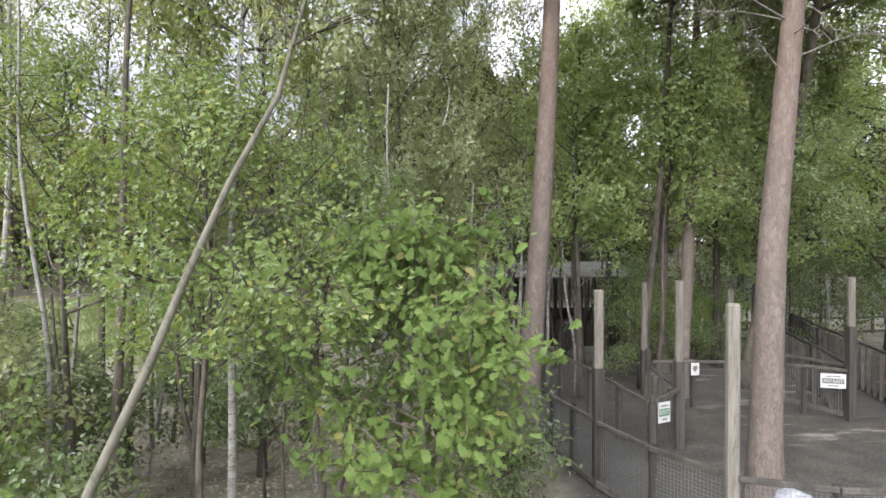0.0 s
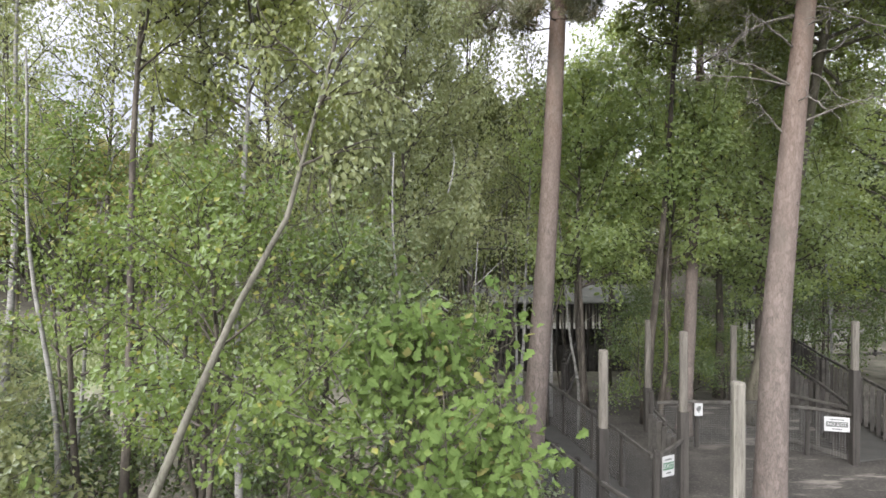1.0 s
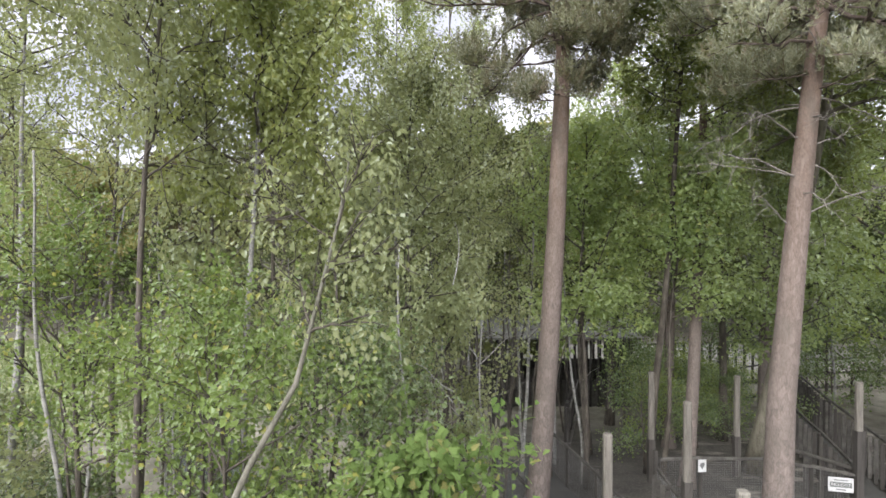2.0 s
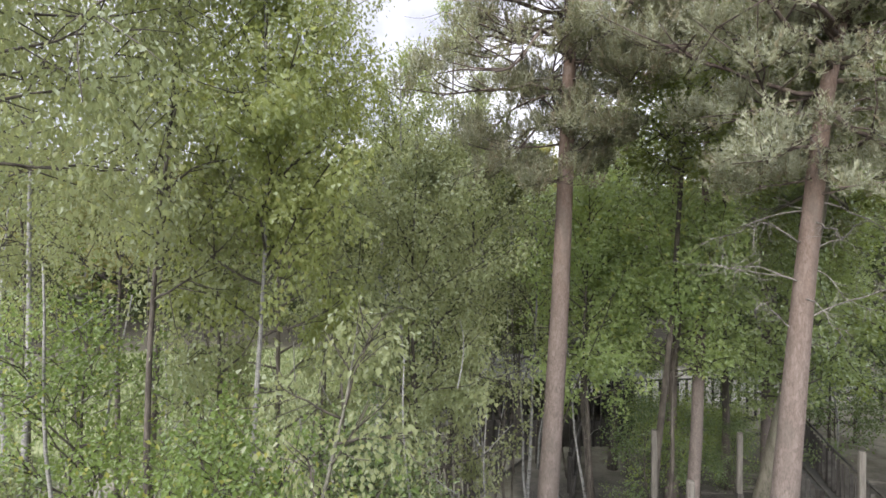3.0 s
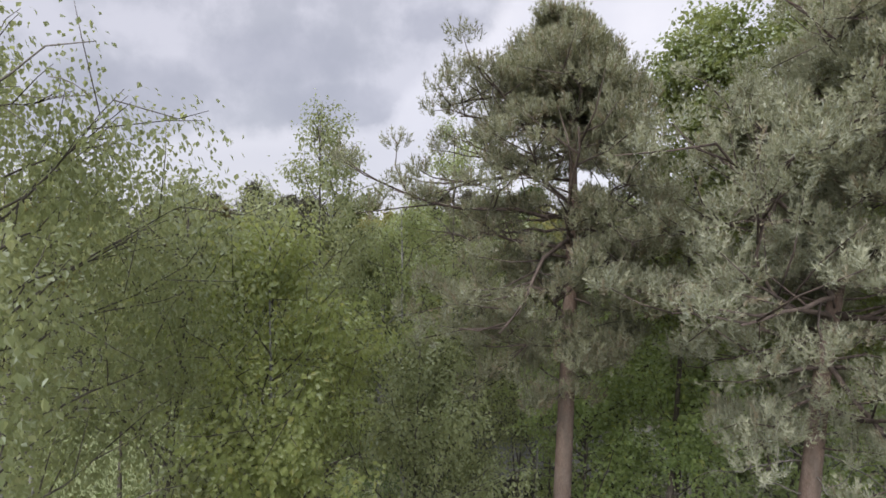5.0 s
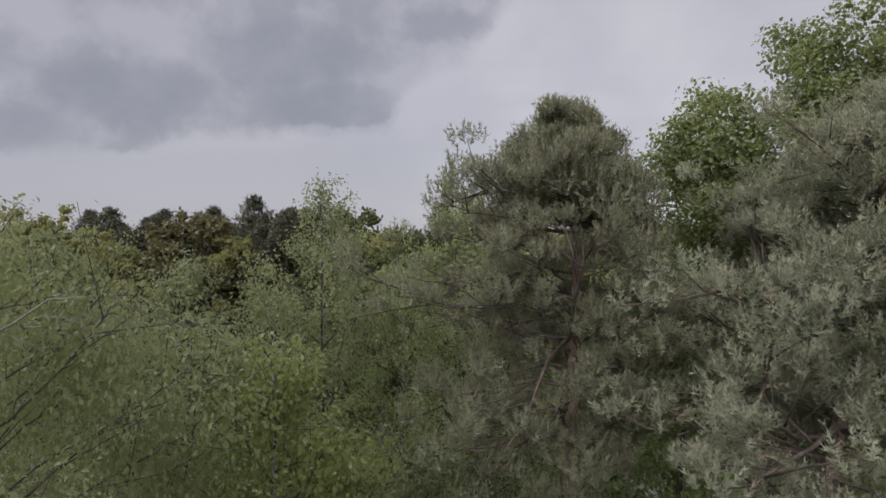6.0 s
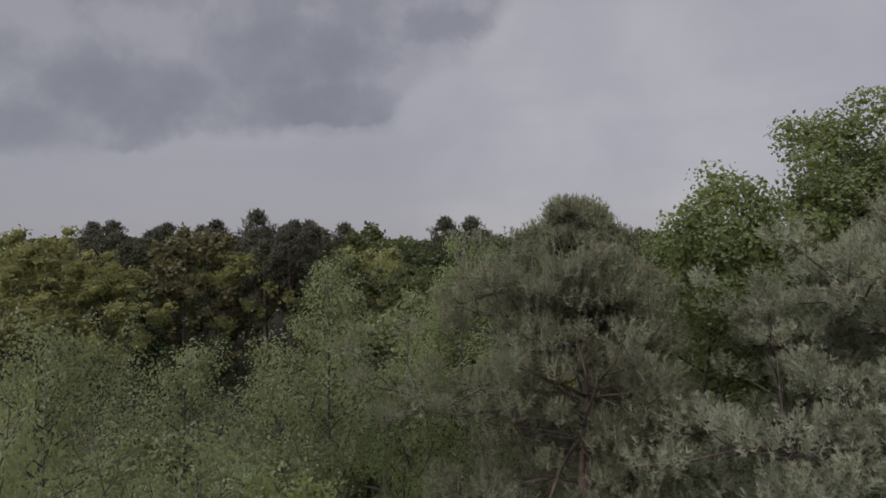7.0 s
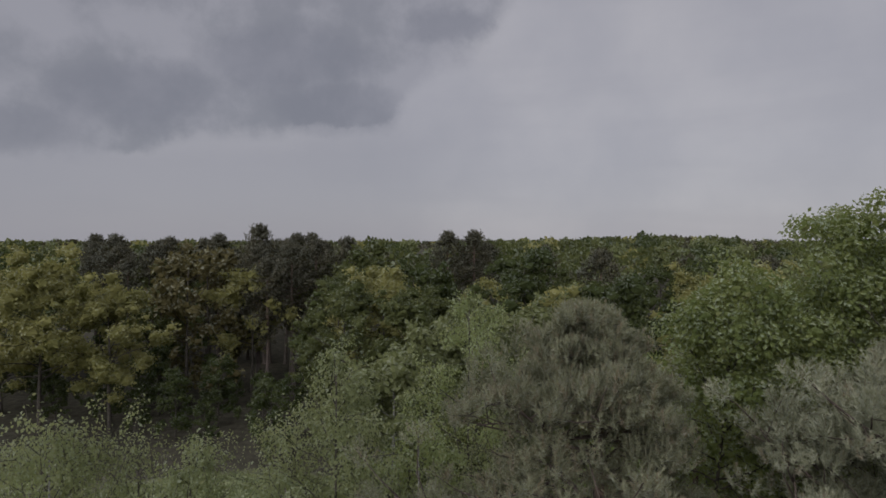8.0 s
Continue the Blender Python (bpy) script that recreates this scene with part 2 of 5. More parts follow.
M_WOOD_RAIL = surface("greyed_rail_wood", ((0.036, 0.034, 0.029), (0.072, 0.068, 0.060)), 5, bump=0.4, stretch=(1, 1, 1), fine=9, per_object=0.4)
M_WIRE = surface("galvanised_wire", ((0.10, 0.10, 0.096), (0.165, 0.165, 0.157)), 20, rough=0.6, bump=0.05, metal=0.2)
M_DECK = surface("grey_grit_path", ((0.043, 0.043, 0.039), (0.060, 0.059, 0.054), (0.050, 0.050, 0.046)), 2.2, bump=0.25, fine=25, spots=((0.062, 0.054, 0.044), 0.5))
M_SIGN = surface("white_sign_board", ((0.32, 0.325, 0.315), (0.38, 0.385, 0.375)), 8, rough=0.4, bump=0.02)
M_SIGN_GREEN = surface("sign_green", ((0.05, 0.115, 0.07), (0.06, 0.13, 0.08)), 8, rough=0.45, bump=0.02)
M_SIGN_GREY = surface("sign_dark", ((0.08, 0.085, 0.08), (0.10, 0.105, 0.10)), 8, rough=0.45, bump=0.02)
M_ROOF = surface("grey_roof_felt", ((0.07, 0.072, 0.062), (0.125, 0.125, 0.108)), 2.5, bump=0.3, fine=14, spots=((0.12, 0.14, 0.08), 0.6))
M_PLASTIC = surface("pale_plastic_sack", ((0.17, 0.19, 0.22), (0.27, 0.285, 0.305)), 6, rough=0.45, bump=0.6, fine=4, bump_m=0.03)
M_LITTER = leaf_material("fallen_leaf", (0.10, 0.088, 0.065), (0.33, 0.30, 0.24), 0.1, 0.05, 0.8)
M_GRASS = leaf_material("grass_blade", (0.066, 0.09, 0.036), (0.155, 0.18, 0.088), 0.3, 0.08, 0.5)


def ground_material():
    mat, g = material("woodland_ground")
    pos = g.n("ShaderNodeTexCoord").outputs["Object"]
    xy = g.n("ShaderNodeSeparateXYZ", {0: pos})
    x, y = xy.outputs[0], xy.outputs[1]
    big, mid, fine = g.noise(pos, 0.22, 4.0), g.noise(pos, 1.6, 5.0, 0.6), g.noise(pos, 22.0, 5.0, 0.7)
    wob = g.m("MULTIPLY", g.m("SUBTRACT", big, 0.5), 7.0)
    soil = g.mix(g.ramp(mid, 0.3, 0.7), (0.036, 0.035, 0.031, 1), (0.060, 0.057, 0.050, 1))
    soil = g.mix(g.m("MULTIPLY", g.ramp(fine, 0.5, 0.7), 0.5), soil, (0.165, 0.146, 0.128, 1))
    scuff = g.noise(g.n("ShaderNodeMapping", {0: pos, 3: (0.5, 1.6, 1.0)}).outputs[0], 1.1, 5.0, 0.65)
    soil = g.mix(g.m("MULTIPLY", g.ramp(scuff, 0.54, 0.66), g.ramp(x, 4.5, 7.0, 0.15, 0.8)), soil, (0.215, 0.198, 0.172, 1))
    litter = g.mix(g.ramp(mid, 0.35, 0.65), (0.088, 0.081, 0.062, 1), (0.180, 0.169, 0.138, 1))
    litter = g.mix(g.ramp(fine, 0.45, 0.7), litter, (0.115, 0.125, 0.075, 1))
    grass = g.mix(g.ramp(mid, 0.3, 0.7), (0.105, 0.132, 0.056, 1), (0.190, 0.210, 0.108, 1))
    grass = g.mix(g.m("MULTIPLY", g.ramp(fine, 0.4, 0.7), 0.5), grass, (0.22, 0.228, 0.14, 1))
    # far wood floor: dark soil, darkened further in place of the trees' shade
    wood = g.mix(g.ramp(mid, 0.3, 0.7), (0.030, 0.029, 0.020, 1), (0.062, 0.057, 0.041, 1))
    # trodden yard right of the walkway, leaf litter round the birches, an open meadow beyond them
    yard = g.m("MULTIPLY", g.ramp(g.m("ADD", x, g.m("MULTIPLY", wob, 0.1)), 1.4, 1.9), g.ramp(y, 19.0, 14.0))
    yard = g.m("MULTIPLY", yard, g.ramp(g.m("ADD", y, wob), 1.0, 4.0))
    dx = g.m("DIVIDE", g.m("ADD", x, 12.0), 12.0)
    dy = g.m("DIVIDE", g.m("SUBTRACT", y, 25.5), 10.0)
    r = g.m("ADD", g.m("ADD", g.m("MULTIPLY", dx, dx), g.m("MULTIPLY", dy, dy)), g.m("MULTIPLY", wob, 0.06))
    meadow = g.ramp(r, 1.1, 0.8)
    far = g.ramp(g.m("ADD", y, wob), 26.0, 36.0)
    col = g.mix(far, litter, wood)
    col = g.mix(meadow, col, grass)
    # a pale sandy opening behind the hut
    ox = g.m("DIVIDE", g.m("SUBTRACT", x, 12.0), 10.0)
    oy = g.m("DIVIDE", g.m("SUBTRACT", y, 26.5), 3.4)
    opening = g.ramp(g.m("ADD", g.m("ADD", g.m("MULTIPLY", ox, ox), g.m("MULTIPLY", oy, oy)), g.m("MULTIPLY", wob, 0.06)), 1.1, 0.8)
    col = g.mix(opening, col, g.mix(g.ramp(mid, 0.3, 0.7), (0.15, 0.15, 0.125, 1), (0.22, 0.215, 0.185, 1)))
    col = g.mix(yard, col, soil)
    h = g.m("ADD", mid, g.m("MULTIPLY", fine, 0.6))
    nb = g.n("ShaderNodeBump", {"Strength": 0.6, "Distance": 0.03, "Height": h})
    b = g.n("ShaderNodeBsdfPrincipled", {"Base Color": col, "Roughness": 0.95, "Normal": nb.outputs[0]})
    b.inputs["Specular IOR Level"].default_value = 0.1
    g.n("ShaderNodeOutputMaterial", {0: b.outputs[0]})
    return mat


def water_material():
    mat, g = material("dark_pond_water")
    pos = g.n("ShaderNodeTexCoord").outputs["Object"]
    nb = g.n("ShaderNodeBump", {"Strength": 0.15, "Distance": 0.02, "Height": g.noise(pos, 6.0)})
    b = g.n("ShaderNodeBsdfPrincipled", {"Base Color": (0.012, 0.018, 0.012, 1), "Roughness": 0.12, "Normal": nb.outputs[0]})
    g.n("ShaderNodeOutputMaterial", {0: b.outputs[0]})
    return mat


M_GROUND, M_WATER = ground_material(), water_material()

# ---------------------------------------------------------------- mesh tools
rng = np.random.default_rng(7)


class Geo:
    """Gathers vertices and faces, and makes one mesh of them."""

    def __init__(self):
        self.v, self.f, self.n = [], [], 0

    def add(self, verts, *faces):
        verts = np.asarray(verts, float).reshape(-1, 3)
        self.v.append(verts)
        for f in faces:
            self.f.append(np.asarray(f, np.int64) + self.n)
        self.n += len(verts)

    def mesh(self, name, mat, smooth=False):
        me = bpy.data.meshes.new(name)
        if not self.v:
            return me
        v = np.concatenate(self.v)
        me.vertices.add(len(v))
        me.vertices.foreach_set("co", v.astype(np.float32).ravel())
        sizes = np.concatenate([np.full(len(f), f.shape[1]) for f in self.f])
        loops = np.concatenate([f.ravel() for f in self.f])
        me.loops.add(len(loops))
        me.loops.foreach_set("vertex_index", loops.astype(np.int32))
        me.polygons.add(len(sizes))
        me.polygons.foreach_set("loop_start", (np.cumsum(sizes) - sizes).astype(np.int32))
        me.polygons.foreach_set("use_smooth", np.full(len(sizes), smooth))
        me.update(calc_edges=True)
        me.materials.append(mat)
        return me

    def tube(self, pts, radii, sides=6):
        """A tapered tube along a line of points, its end closed."""
        pts = np.asarray(pts, float)
        tan = np.gradient(pts, axis=0)
        tan /= np.linalg.norm(tan, axis=1)[:, None] + 1e-9
        ref = np.where(np.abs(tan[:, 2:3]) > 0.8, (1.0, 0, 0), (0, 0, 1.0))
        a = np.cross(tan, ref)
        a /= np.linalg.norm(a, axis=1)[:, None] + 1e-9
        for i in range(1, len(a)):   # no twist from ring to ring
            a[i] = a[i - 1] - tan[i] * (a[i - 1] @ tan[i])
            a[i] /= np.linalg.norm(a[i]) + 1e-9
        b = np.cross(tan, a)
        th = np.arange(sides) * 2 * np.pi / sides
        r = np.asarray(radii, float)[:, None, None]
        ring = pts[:, None] + r * (np.cos(th)[None, :, None] * a[:, None] + np.sin(th)[None, :, None] * b[:, None])
        k, i = np.meshgrid(np.arange(len(pts) - 1), np.arange(sides), indexing="ij")
        j = (i + 1) % sides
        quads = np.stack([k * sides + i, k * sides + j, (k + 1) * sides + j, (k + 1) * sides + i], -1).reshape(-1, 4)
        cap = (len(pts) - 1) * sides + np.arange(sides)
        self.add(ring.reshape(-1, 3), quads, cap[None], np.arange(sides)[::-1][None])

    def box(self, centre, size, axes=None):
        s = np.array(size) / 2
        c = np.array([(x, y, z) for x in (-1, 1) for y in (-1, 1) for z in (-1, 1)]) * s
        if axes is not None:
            c = c @ np.asarray(axes)
        self.add(c + centre, [(0, 1, 3, 2), (4, 6, 7, 5), (0, 4, 5, 1), (2, 3, 7, 6), (0, 2, 6, 4), (1, 5, 7, 3)])

    def scatter(self, template, faces, pos, axis, normal, size):
        """Copies of a small template: its x along axis, its z along normal."""
        axis = axis / (np.linalg.norm(axis, axis=1)[:, None] + 1e-9)
        side = np.cross(normal, axis)
        side /= np.linalg.norm(side, axis=1)[:, None] + 1e-9
        up = np.cross(axis, side)
        t = np.asarray(template, float)
        w = pos[:, None] + size[:, None, None] * (t[None, :, 0:1] * axis[:, None] + t[None, :, 1:2] * side[:, None] + t[None, :, 2:3] * up[:, None])
        f = np.asarray(faces, np.int64)
        idx = (np.arange(len(pos)) * len(t))[:, None, None] + f[None]
        self.add(w.reshape(-1, 3), idx.reshape(-1, f.shape[1]))


def beam_axes(a, b):
    """Length, middle and axes of a beam from a to b, its second axis level."""
    a, b = np.array(a, float), np.array(b, float)
    d = b - a
    n = np.linalg.norm(d)
    x = d / n
    y = np.cross((0, 0, 1.0), x)
    y = y / np.linalg.norm(y) if np.linalg.norm(y) > 1e-6 else np.array((0, 1.0, 0))
    return n, (a + b) / 2, np.array([x, y, np.cross(x, y)])


def part(name, geo, mat, parent=None, label="", smooth=False):
    """One mesh object, under a thing or a part where one is given."""
    data = geo if isinstance(geo, bpy.types.Mesh) else geo.mesh(name, mat, smooth)
    ob = new(name, data)
    if parent is not None:
        ob.parent = parent
    return tagged(ob, label)


def thing(name, label, category, at=(0, 0, 0), group="", kind=""):
    ob = new(name)
    ob.empty_display_size = 0.2
    ob.location = at
    return tagged(ob, label, category, group, kind)


def board(geo, a, b, width, depth, bevel=0.006):
    """A sawn beam from a to b with softened long edges: eight-sided, so that the arrises catch light."""
    n, mid, ax = beam_axes(a, b)
    w, d, e = width / 2, depth / 2, min(bevel, width / 4, depth / 4)
    prof = [(w - e, -d), (w, -d + e), (w, d - e), (w - e, d), (-w + e, d), (-w, d - e), (-w, -d + e), (-w + e, -d)]
    v = [mid + ax[0] * s * n / 2 + ax[1] * p + ax[2] * q for s in (-1, 1) for p, q in prof]
    quads = [(i, (i + 1) % 8, 8 + (i + 1) % 8, 8 + i) for i in range(8)]
    geo.add(v, quads, [tuple(range(7, -1, -1)), tuple(range(8, 16))])


# ---------------------------------------------------------------- plants
def unit(v):
    return v / (np.linalg.norm(v, axis=-1, keepdims=True) + 1e-9)


LEAF = [(0, 0, 0), (0.45, 0.36, 0.10), (1, 0, -0.05), (0.45, -0.36, 0.10)]
LEAF_F = [(0, 1, 2), (0, 2, 3)]
# a lobed oak leaf: midrib, and a rim with three rounded lobes on both sides
RIM = [(0.10, 0.04), (0.27, 0.21), (0.36, 0.12), (0.53, 0.33), (0.61, 0.18), (0.79, 0.34), (0.90, 0.16)]
N_RIM = len(RIM)
LOBED = [(0, 0, 0), (0.5, 0, -0.02), (1.02, 0, -0.12)] + [(x, y, 0.2 * y - 0.1 * x * x) for x, y in RIM] + [(x, -y, 0.2 * y - 0.1 * x * x) for x, y in RIM]
LOBED_F = [(1, 3, 0), (1, 2, 2 + N_RIM), (1, 0, 3 + N_RIM), (1, 2 + 2 * N_RIM, 2)]
LOBED_F += [(1, 4 + i, 3 + i) for i in range(N_RIM - 1)] + [(1, 3 + N_RIM + i, 4 + N_RIM + i) for i in range(N_RIM - 1)]


def needle_tuft(count, seed, spread=0.75, width=0.035, reach=1.0):
    """A shoot of thin needles set round its axis, as unit template."""
    r = np.random.default_rng(seed)
    # the shoot's axis holds all its needles together
    v = [(-0.15, 0, 0), (0.15, 0, 0), (0.45, 0, 0), (0.75, 0, 0)] + [(s, width * 1.2, 0) for s in (-0.15, 0.15, 0.45)]
    f = [(0, 4, 1), (1, 5, 2), (2, 6, 3)]
    for i in range(count):
        th, k = r.uniform(0, 6.283), int(r.integers(0, 4))
        out = spread * r.uniform(0.6, 1.2)
        d = np.array((r.uniform(0.35, 0.75), out * math.cos(th), out * math.sin(th)))
        d *= reach * r.uniform(0.5, 0.75) / np.linalg.norm(d)
        b = np.array(v[k])
        q = np.array((0, -math.sin(th), math.cos(th))) * width * 2
        f.append((k, len(v), len(v) + 1))
        v += [b + q, b + q / 2 + d]
    return v, f


TUFT, TUFT_F = needle_tuft(22, 3, 0.7, 0.042, 0.78)
TUFT_FAR, TUFT_FAR_F = needle_tuft(6, 4, 0.9, 0.10)


def wander(r, start, way, length, steps, bend, rise=0.0):
    """A line that wanders from start along way, rising or drooping."""
    pts, d = [np.array(start, float)], unit(np.array(way, float))
    for _ in range(steps):
        d = unit(d + r.normal(0, bend, 3) + (0, 0, rise / steps))
        pts.append(pts[-1] + d * length / steps)
    return np.array(pts)


def along(pts, s):
    k = np.clip(s, 0, 1) * (len(pts) - 1)
    i = min(int(k), len(pts) - 2)
    return pts[i] + (pts[i + 1] - pts[i]) * (k - i)


def tree_frame(r, stem, radius, crown_lo, reach, limbs, profile, up=0.5, rise=0.3, subs=6, sub_len=0.45, bend=0.16, squash=1.0, sides=9, twig_wood=True):
    """Stem, limbs and twigs of a broadleaf tree. stem: points from the foot up. Gives the wood and the twigs' lines."""
    wood, twigs, boughs, sprigs = Geo(), [], [], Geo()
    n = len(stem)
    s = np.linspace(0, 1, n)
    wood.tube(stem, radius * (1 - 0.86 * s ** 0.9) * (1 + 0.5 * np.exp(-s * 22)), sides)
    for i in range(limbs):
        q = crown_lo + (0.985 - crown_lo) * ((i + r.uniform(0, 0.9)) / limbs)
        h = (q - crown_lo) / (1 - crown_lo)
        az = i * 2.4 + r.normal(0, 0.5)
        ln = reach * profile(h) * r.uniform(0.72, 1.22)
        d = np.array((math.cos(az), math.sin(az) * squash, up + 0.9 * h + r.normal(0, 0.15)))
        line = wander(r, along(stem, q), d, ln, 6, bend, rise)
        rad = radius * (1 - 0.86 * q) * 0.5 + 0.004
        bough = Geo() if twig_wood else wood
        if twig_wood:
            boughs.append(bough)
        if twig_wood:
            bough.tube(line, rad * np.linspace(1, 0.25, 7), 4)
        else:
            bough.tube(line[[0, 3, 6]], rad * np.array((1, 0.6, 0.25)), 3)
        for k in range(subs):
            e = 0.28 + 0.72 * (k + r.uniform(0, 1)) / subs
            dd = unit(line[-1] - line[0]) + r.normal(0, 0.75, 3) * (1, 1, 0.7)
            tw = wander(r, along(line, e), dd, sub_len * ln * r.uniform(0.5, 1.2) + 0.12, 3, 0.2, 0.1)
            if twig_wood:
                sprigs.tube(tw[[0, 2, 3]], rad * np.linspace(0.4, 0.1, 3) + 0.0015, 3)
            twigs.append(tw)
        twigs.append(line[3:])
    return wood, twigs, boughs, sprigs


def leaves_on(r, twigs, count, spread, size, template, faces, droop=0.25, hang=0.0, flat=0.8, puff=0.0):
    """Leaves round the twigs; hang: metres by which sprays trail downwards."""
    if puff:   # leaves stand on the skins of rounded sprays at the twigs' ends
        mids = np.array([t[-1] for t in twigs] + [t[len(t) // 2] for t in twigs[::2]])
        mids = mids + r.normal(0, puff * 0.35, mids.shape)
        rad = puff * r.uniform(0.6, 1.3, len(mids))
        w = rad ** 2
        pick = r.choice(len(mids), count, p=w / w.sum())
        n = unit(r.normal(0, 1, (count, 3)) + (0, 0, 0.45))
        pos = mids[pick] + n * (1, 1, 0.72) * (rad[pick] * r.uniform(0.55, 1.15, count))[:, None]
        return (pos, r.normal(0, 1, (count, 3)) + n * 0.3 - (0, 0, droop), n + r.normal(0, 0.28, (count, 3)) + (0, 0, 0.25), size * r.uniform(0.6, 1.25, count)), (mids, rad)
    w = np.array([np.linalg.norm(t[-1] - t[0]) + 0.1 for t in twigs])
    pick = r.choice(len(twigs), count, p=w / w.sum())
    e = r.uniform(0.1, 1.05, count) ** 0.8
    a = np.array([t[0] for t in twigs])[pick]
    m = np.array([t[len(t) // 2] for t in twigs])[pick]
    b = np.array([t[-1] for t in twigs])[pick]
    e = e[:, None]
    pos = (1 - e) ** 2 * a + 2 * e * (1 - e) * m + e ** 2 * b
    # sprays: leaves gather in small bunches
    bunch = np.random.default_rng(int(r.integers(1 << 30))).normal(0, 1, (len(twigs) * 6, 3))
    pos += bunch[pick * 6 + r.integers(0, 6, count)] * spread * (1, 1, 0.75) + r.normal(0, spread * 0.45, (count, 3))
    if hang:
        pos[:, 2] -= hang * r.uniform(0, 1, count) ** 1.4
    axis = unit(pos - m) * 0.6 + r.normal(0, 0.6, (count, 3)) - (0, 0, droop)
    out = unit((pos - pos.mean(0)) * (1, 1, 0.3))
    normal = r.normal(0, 0.45, (count, 3)) + out * 0.75 + (0, 0, flat)   # leaves turn out to the light
    return (pos, axis, normal, size * r.uniform(0.6, 1.25, count)), None


GOLD = (1 + 5 ** 0.5) / 2
ICO = unit(np.array([(-1, GOLD, 0), (1, GOLD, 0), (-1, -GOLD, 0), (1, -GOLD, 0), (0, -1, GOLD), (0, 1, GOLD), (0, -1, -GOLD), (0, 1, -GOLD), (GOLD, 0, -1), (GOLD, 0, 1), (-GOLD, 0, -1), (-GOLD, 0, 1)]))
ICO_F = np.array([(0, 11, 5), (0, 5, 1), (0, 1, 7), (0, 7, 10), (0, 10, 11), (1, 5, 9), (5, 11, 4), (11, 10, 2), (10, 7, 6), (7, 1, 8), (3, 9, 4), (3, 4, 2), (3, 2, 6), (3, 6, 8), (3, 8, 9), (4, 9, 5), (2, 4, 11), (6, 2, 10), (8, 6, 7), (9, 8, 1)])


def leaf_masses(geo, r, mids, rad, core):
    """The dense inner leaves of each spray, as one ragged lump under the outer leaves."""
    n = len(mids)
    k = r.uniform(0.6, 1.2, (n, 12, 1)) * (rad * core)[:, None, None]
    v = mids[:, None] + ICO[None] * k * (1, 1, 0.72)
    geo.add(v.reshape(-1, 3), (np.arange(n)[:, None, None] * 12 + ICO_F[None]).reshape(-1, 3))


def single_leaves(tree, template, faces, mat, frames, pick):
    """The leaves of pick as parts of their own, on one shared mesh."""
    geo = Geo()
    geo.add(template, faces)
    me = geo.mesh("leaf", mat)
    pos, axis, normal, size = frames
    for k in pick:
        a = unit(axis[k])
        b = unit(np.cross(normal[k], a))
        ob = part("leaf", me, mat, tree)
        ob.matrix_local = Matrix(np.column_stack([a * size[k], b * size[k], np.cross(a, b) * size[k], pos[k]]).tolist() + [[0, 0, 0, 1]])


def stem_line(foot, top, r, wob=0.06, n=14):
    foot, top = np.array(foot, float), np.array(top, float)
    s = np.linspace(0, 1, n)[:, None]
    ph = r.uniform(0, 6.28, 4)
    sway = np.stack([np.sin(s[:, 0] * 5 + ph[0]) + 0.5 * np.sin(s[:, 0] * 11 + ph[1]), np.sin(s[:, 0] * 4 + ph[2]) + 0.5 * np.sin(s[:, 0] * 9 + ph[3]), 0 * s[:, 0]], 1)
    return foot + (top - foot) * s + wob * (sway - sway[0]) * np.minimum(1, s * 4)


def ROUND(h):
    return math.sin(math.pi * (0.16 + 0.80 * h)) ** 0.7


def BROW(h):
    return math.sin(math.pi * (0.30 + 0.66 * h)) ** 0.7


def DOME(h):
    return max(0.5, (1 - h ** 2.2) ** 0.5) * min(1.0, 0.6 + 1.5 * h)


def SPIRE(h):
    return (1 - h) ** 0.55 * min(1, 0.55 + 2.2 * h)


def broadleaf(name, label, foot, top, radius, bark, leaf, seed, crown_lo=0.3, reach=1.6, limbs=22, count=9000, size=0.06, spread=0.12,
              profile=ROUND, template=(LEAF, LEAF_F), hang=0.0, droop=0.25, stem=None, group="", singles=0, flat=0.8, puff=0.0, core=0.0, limb=None, **more):
    """A broadleaf tree: trunk with limbs, and a crown of leaves. Its foot is the thing's origin."""
    r = np.random.default_rng(seed)
    foot = np.array(foot, float)
    line = stem_line((0, 0, 0), np.array(top, float) - foot, r) if stem is None else np.array(stem, float) - foot
    wood, twigs, boughs, sprigs = tree_frame(r, line, radius, crown_lo, reach, limbs, profile, **more)
    tree = thing(name, label, "tree", foot, group)
    part("trunk", wood, bark, tree, smooth=True)
    for b in boughs:
        part("branch", b, limb or bark, tree, smooth=True)
    if sprigs.v:
        tagged(part("brushwood", sprigs, limb or bark, tree, smooth=True), kind="stuff")
    frames, sprays = leaves_on(r, twigs, count, spread, size, *template, droop=droop, hang=hang, flat=flat, puff=puff)
    rest = np.arange(count)
    if singles:
        order = np.argsort(frames[0][:, 1])
        single_leaves(tree, *template, leaf, frames, order[:singles])
        rest = order[singles:]
    geo = Geo()
    geo.scatter(*template, *[f[rest] for f in frames])
    if sprays and core:
        leaf_masses(geo, r, *sprays, core)
    tagged(part("crown", geo, leaf, tree), kind="stuff")
    return tree


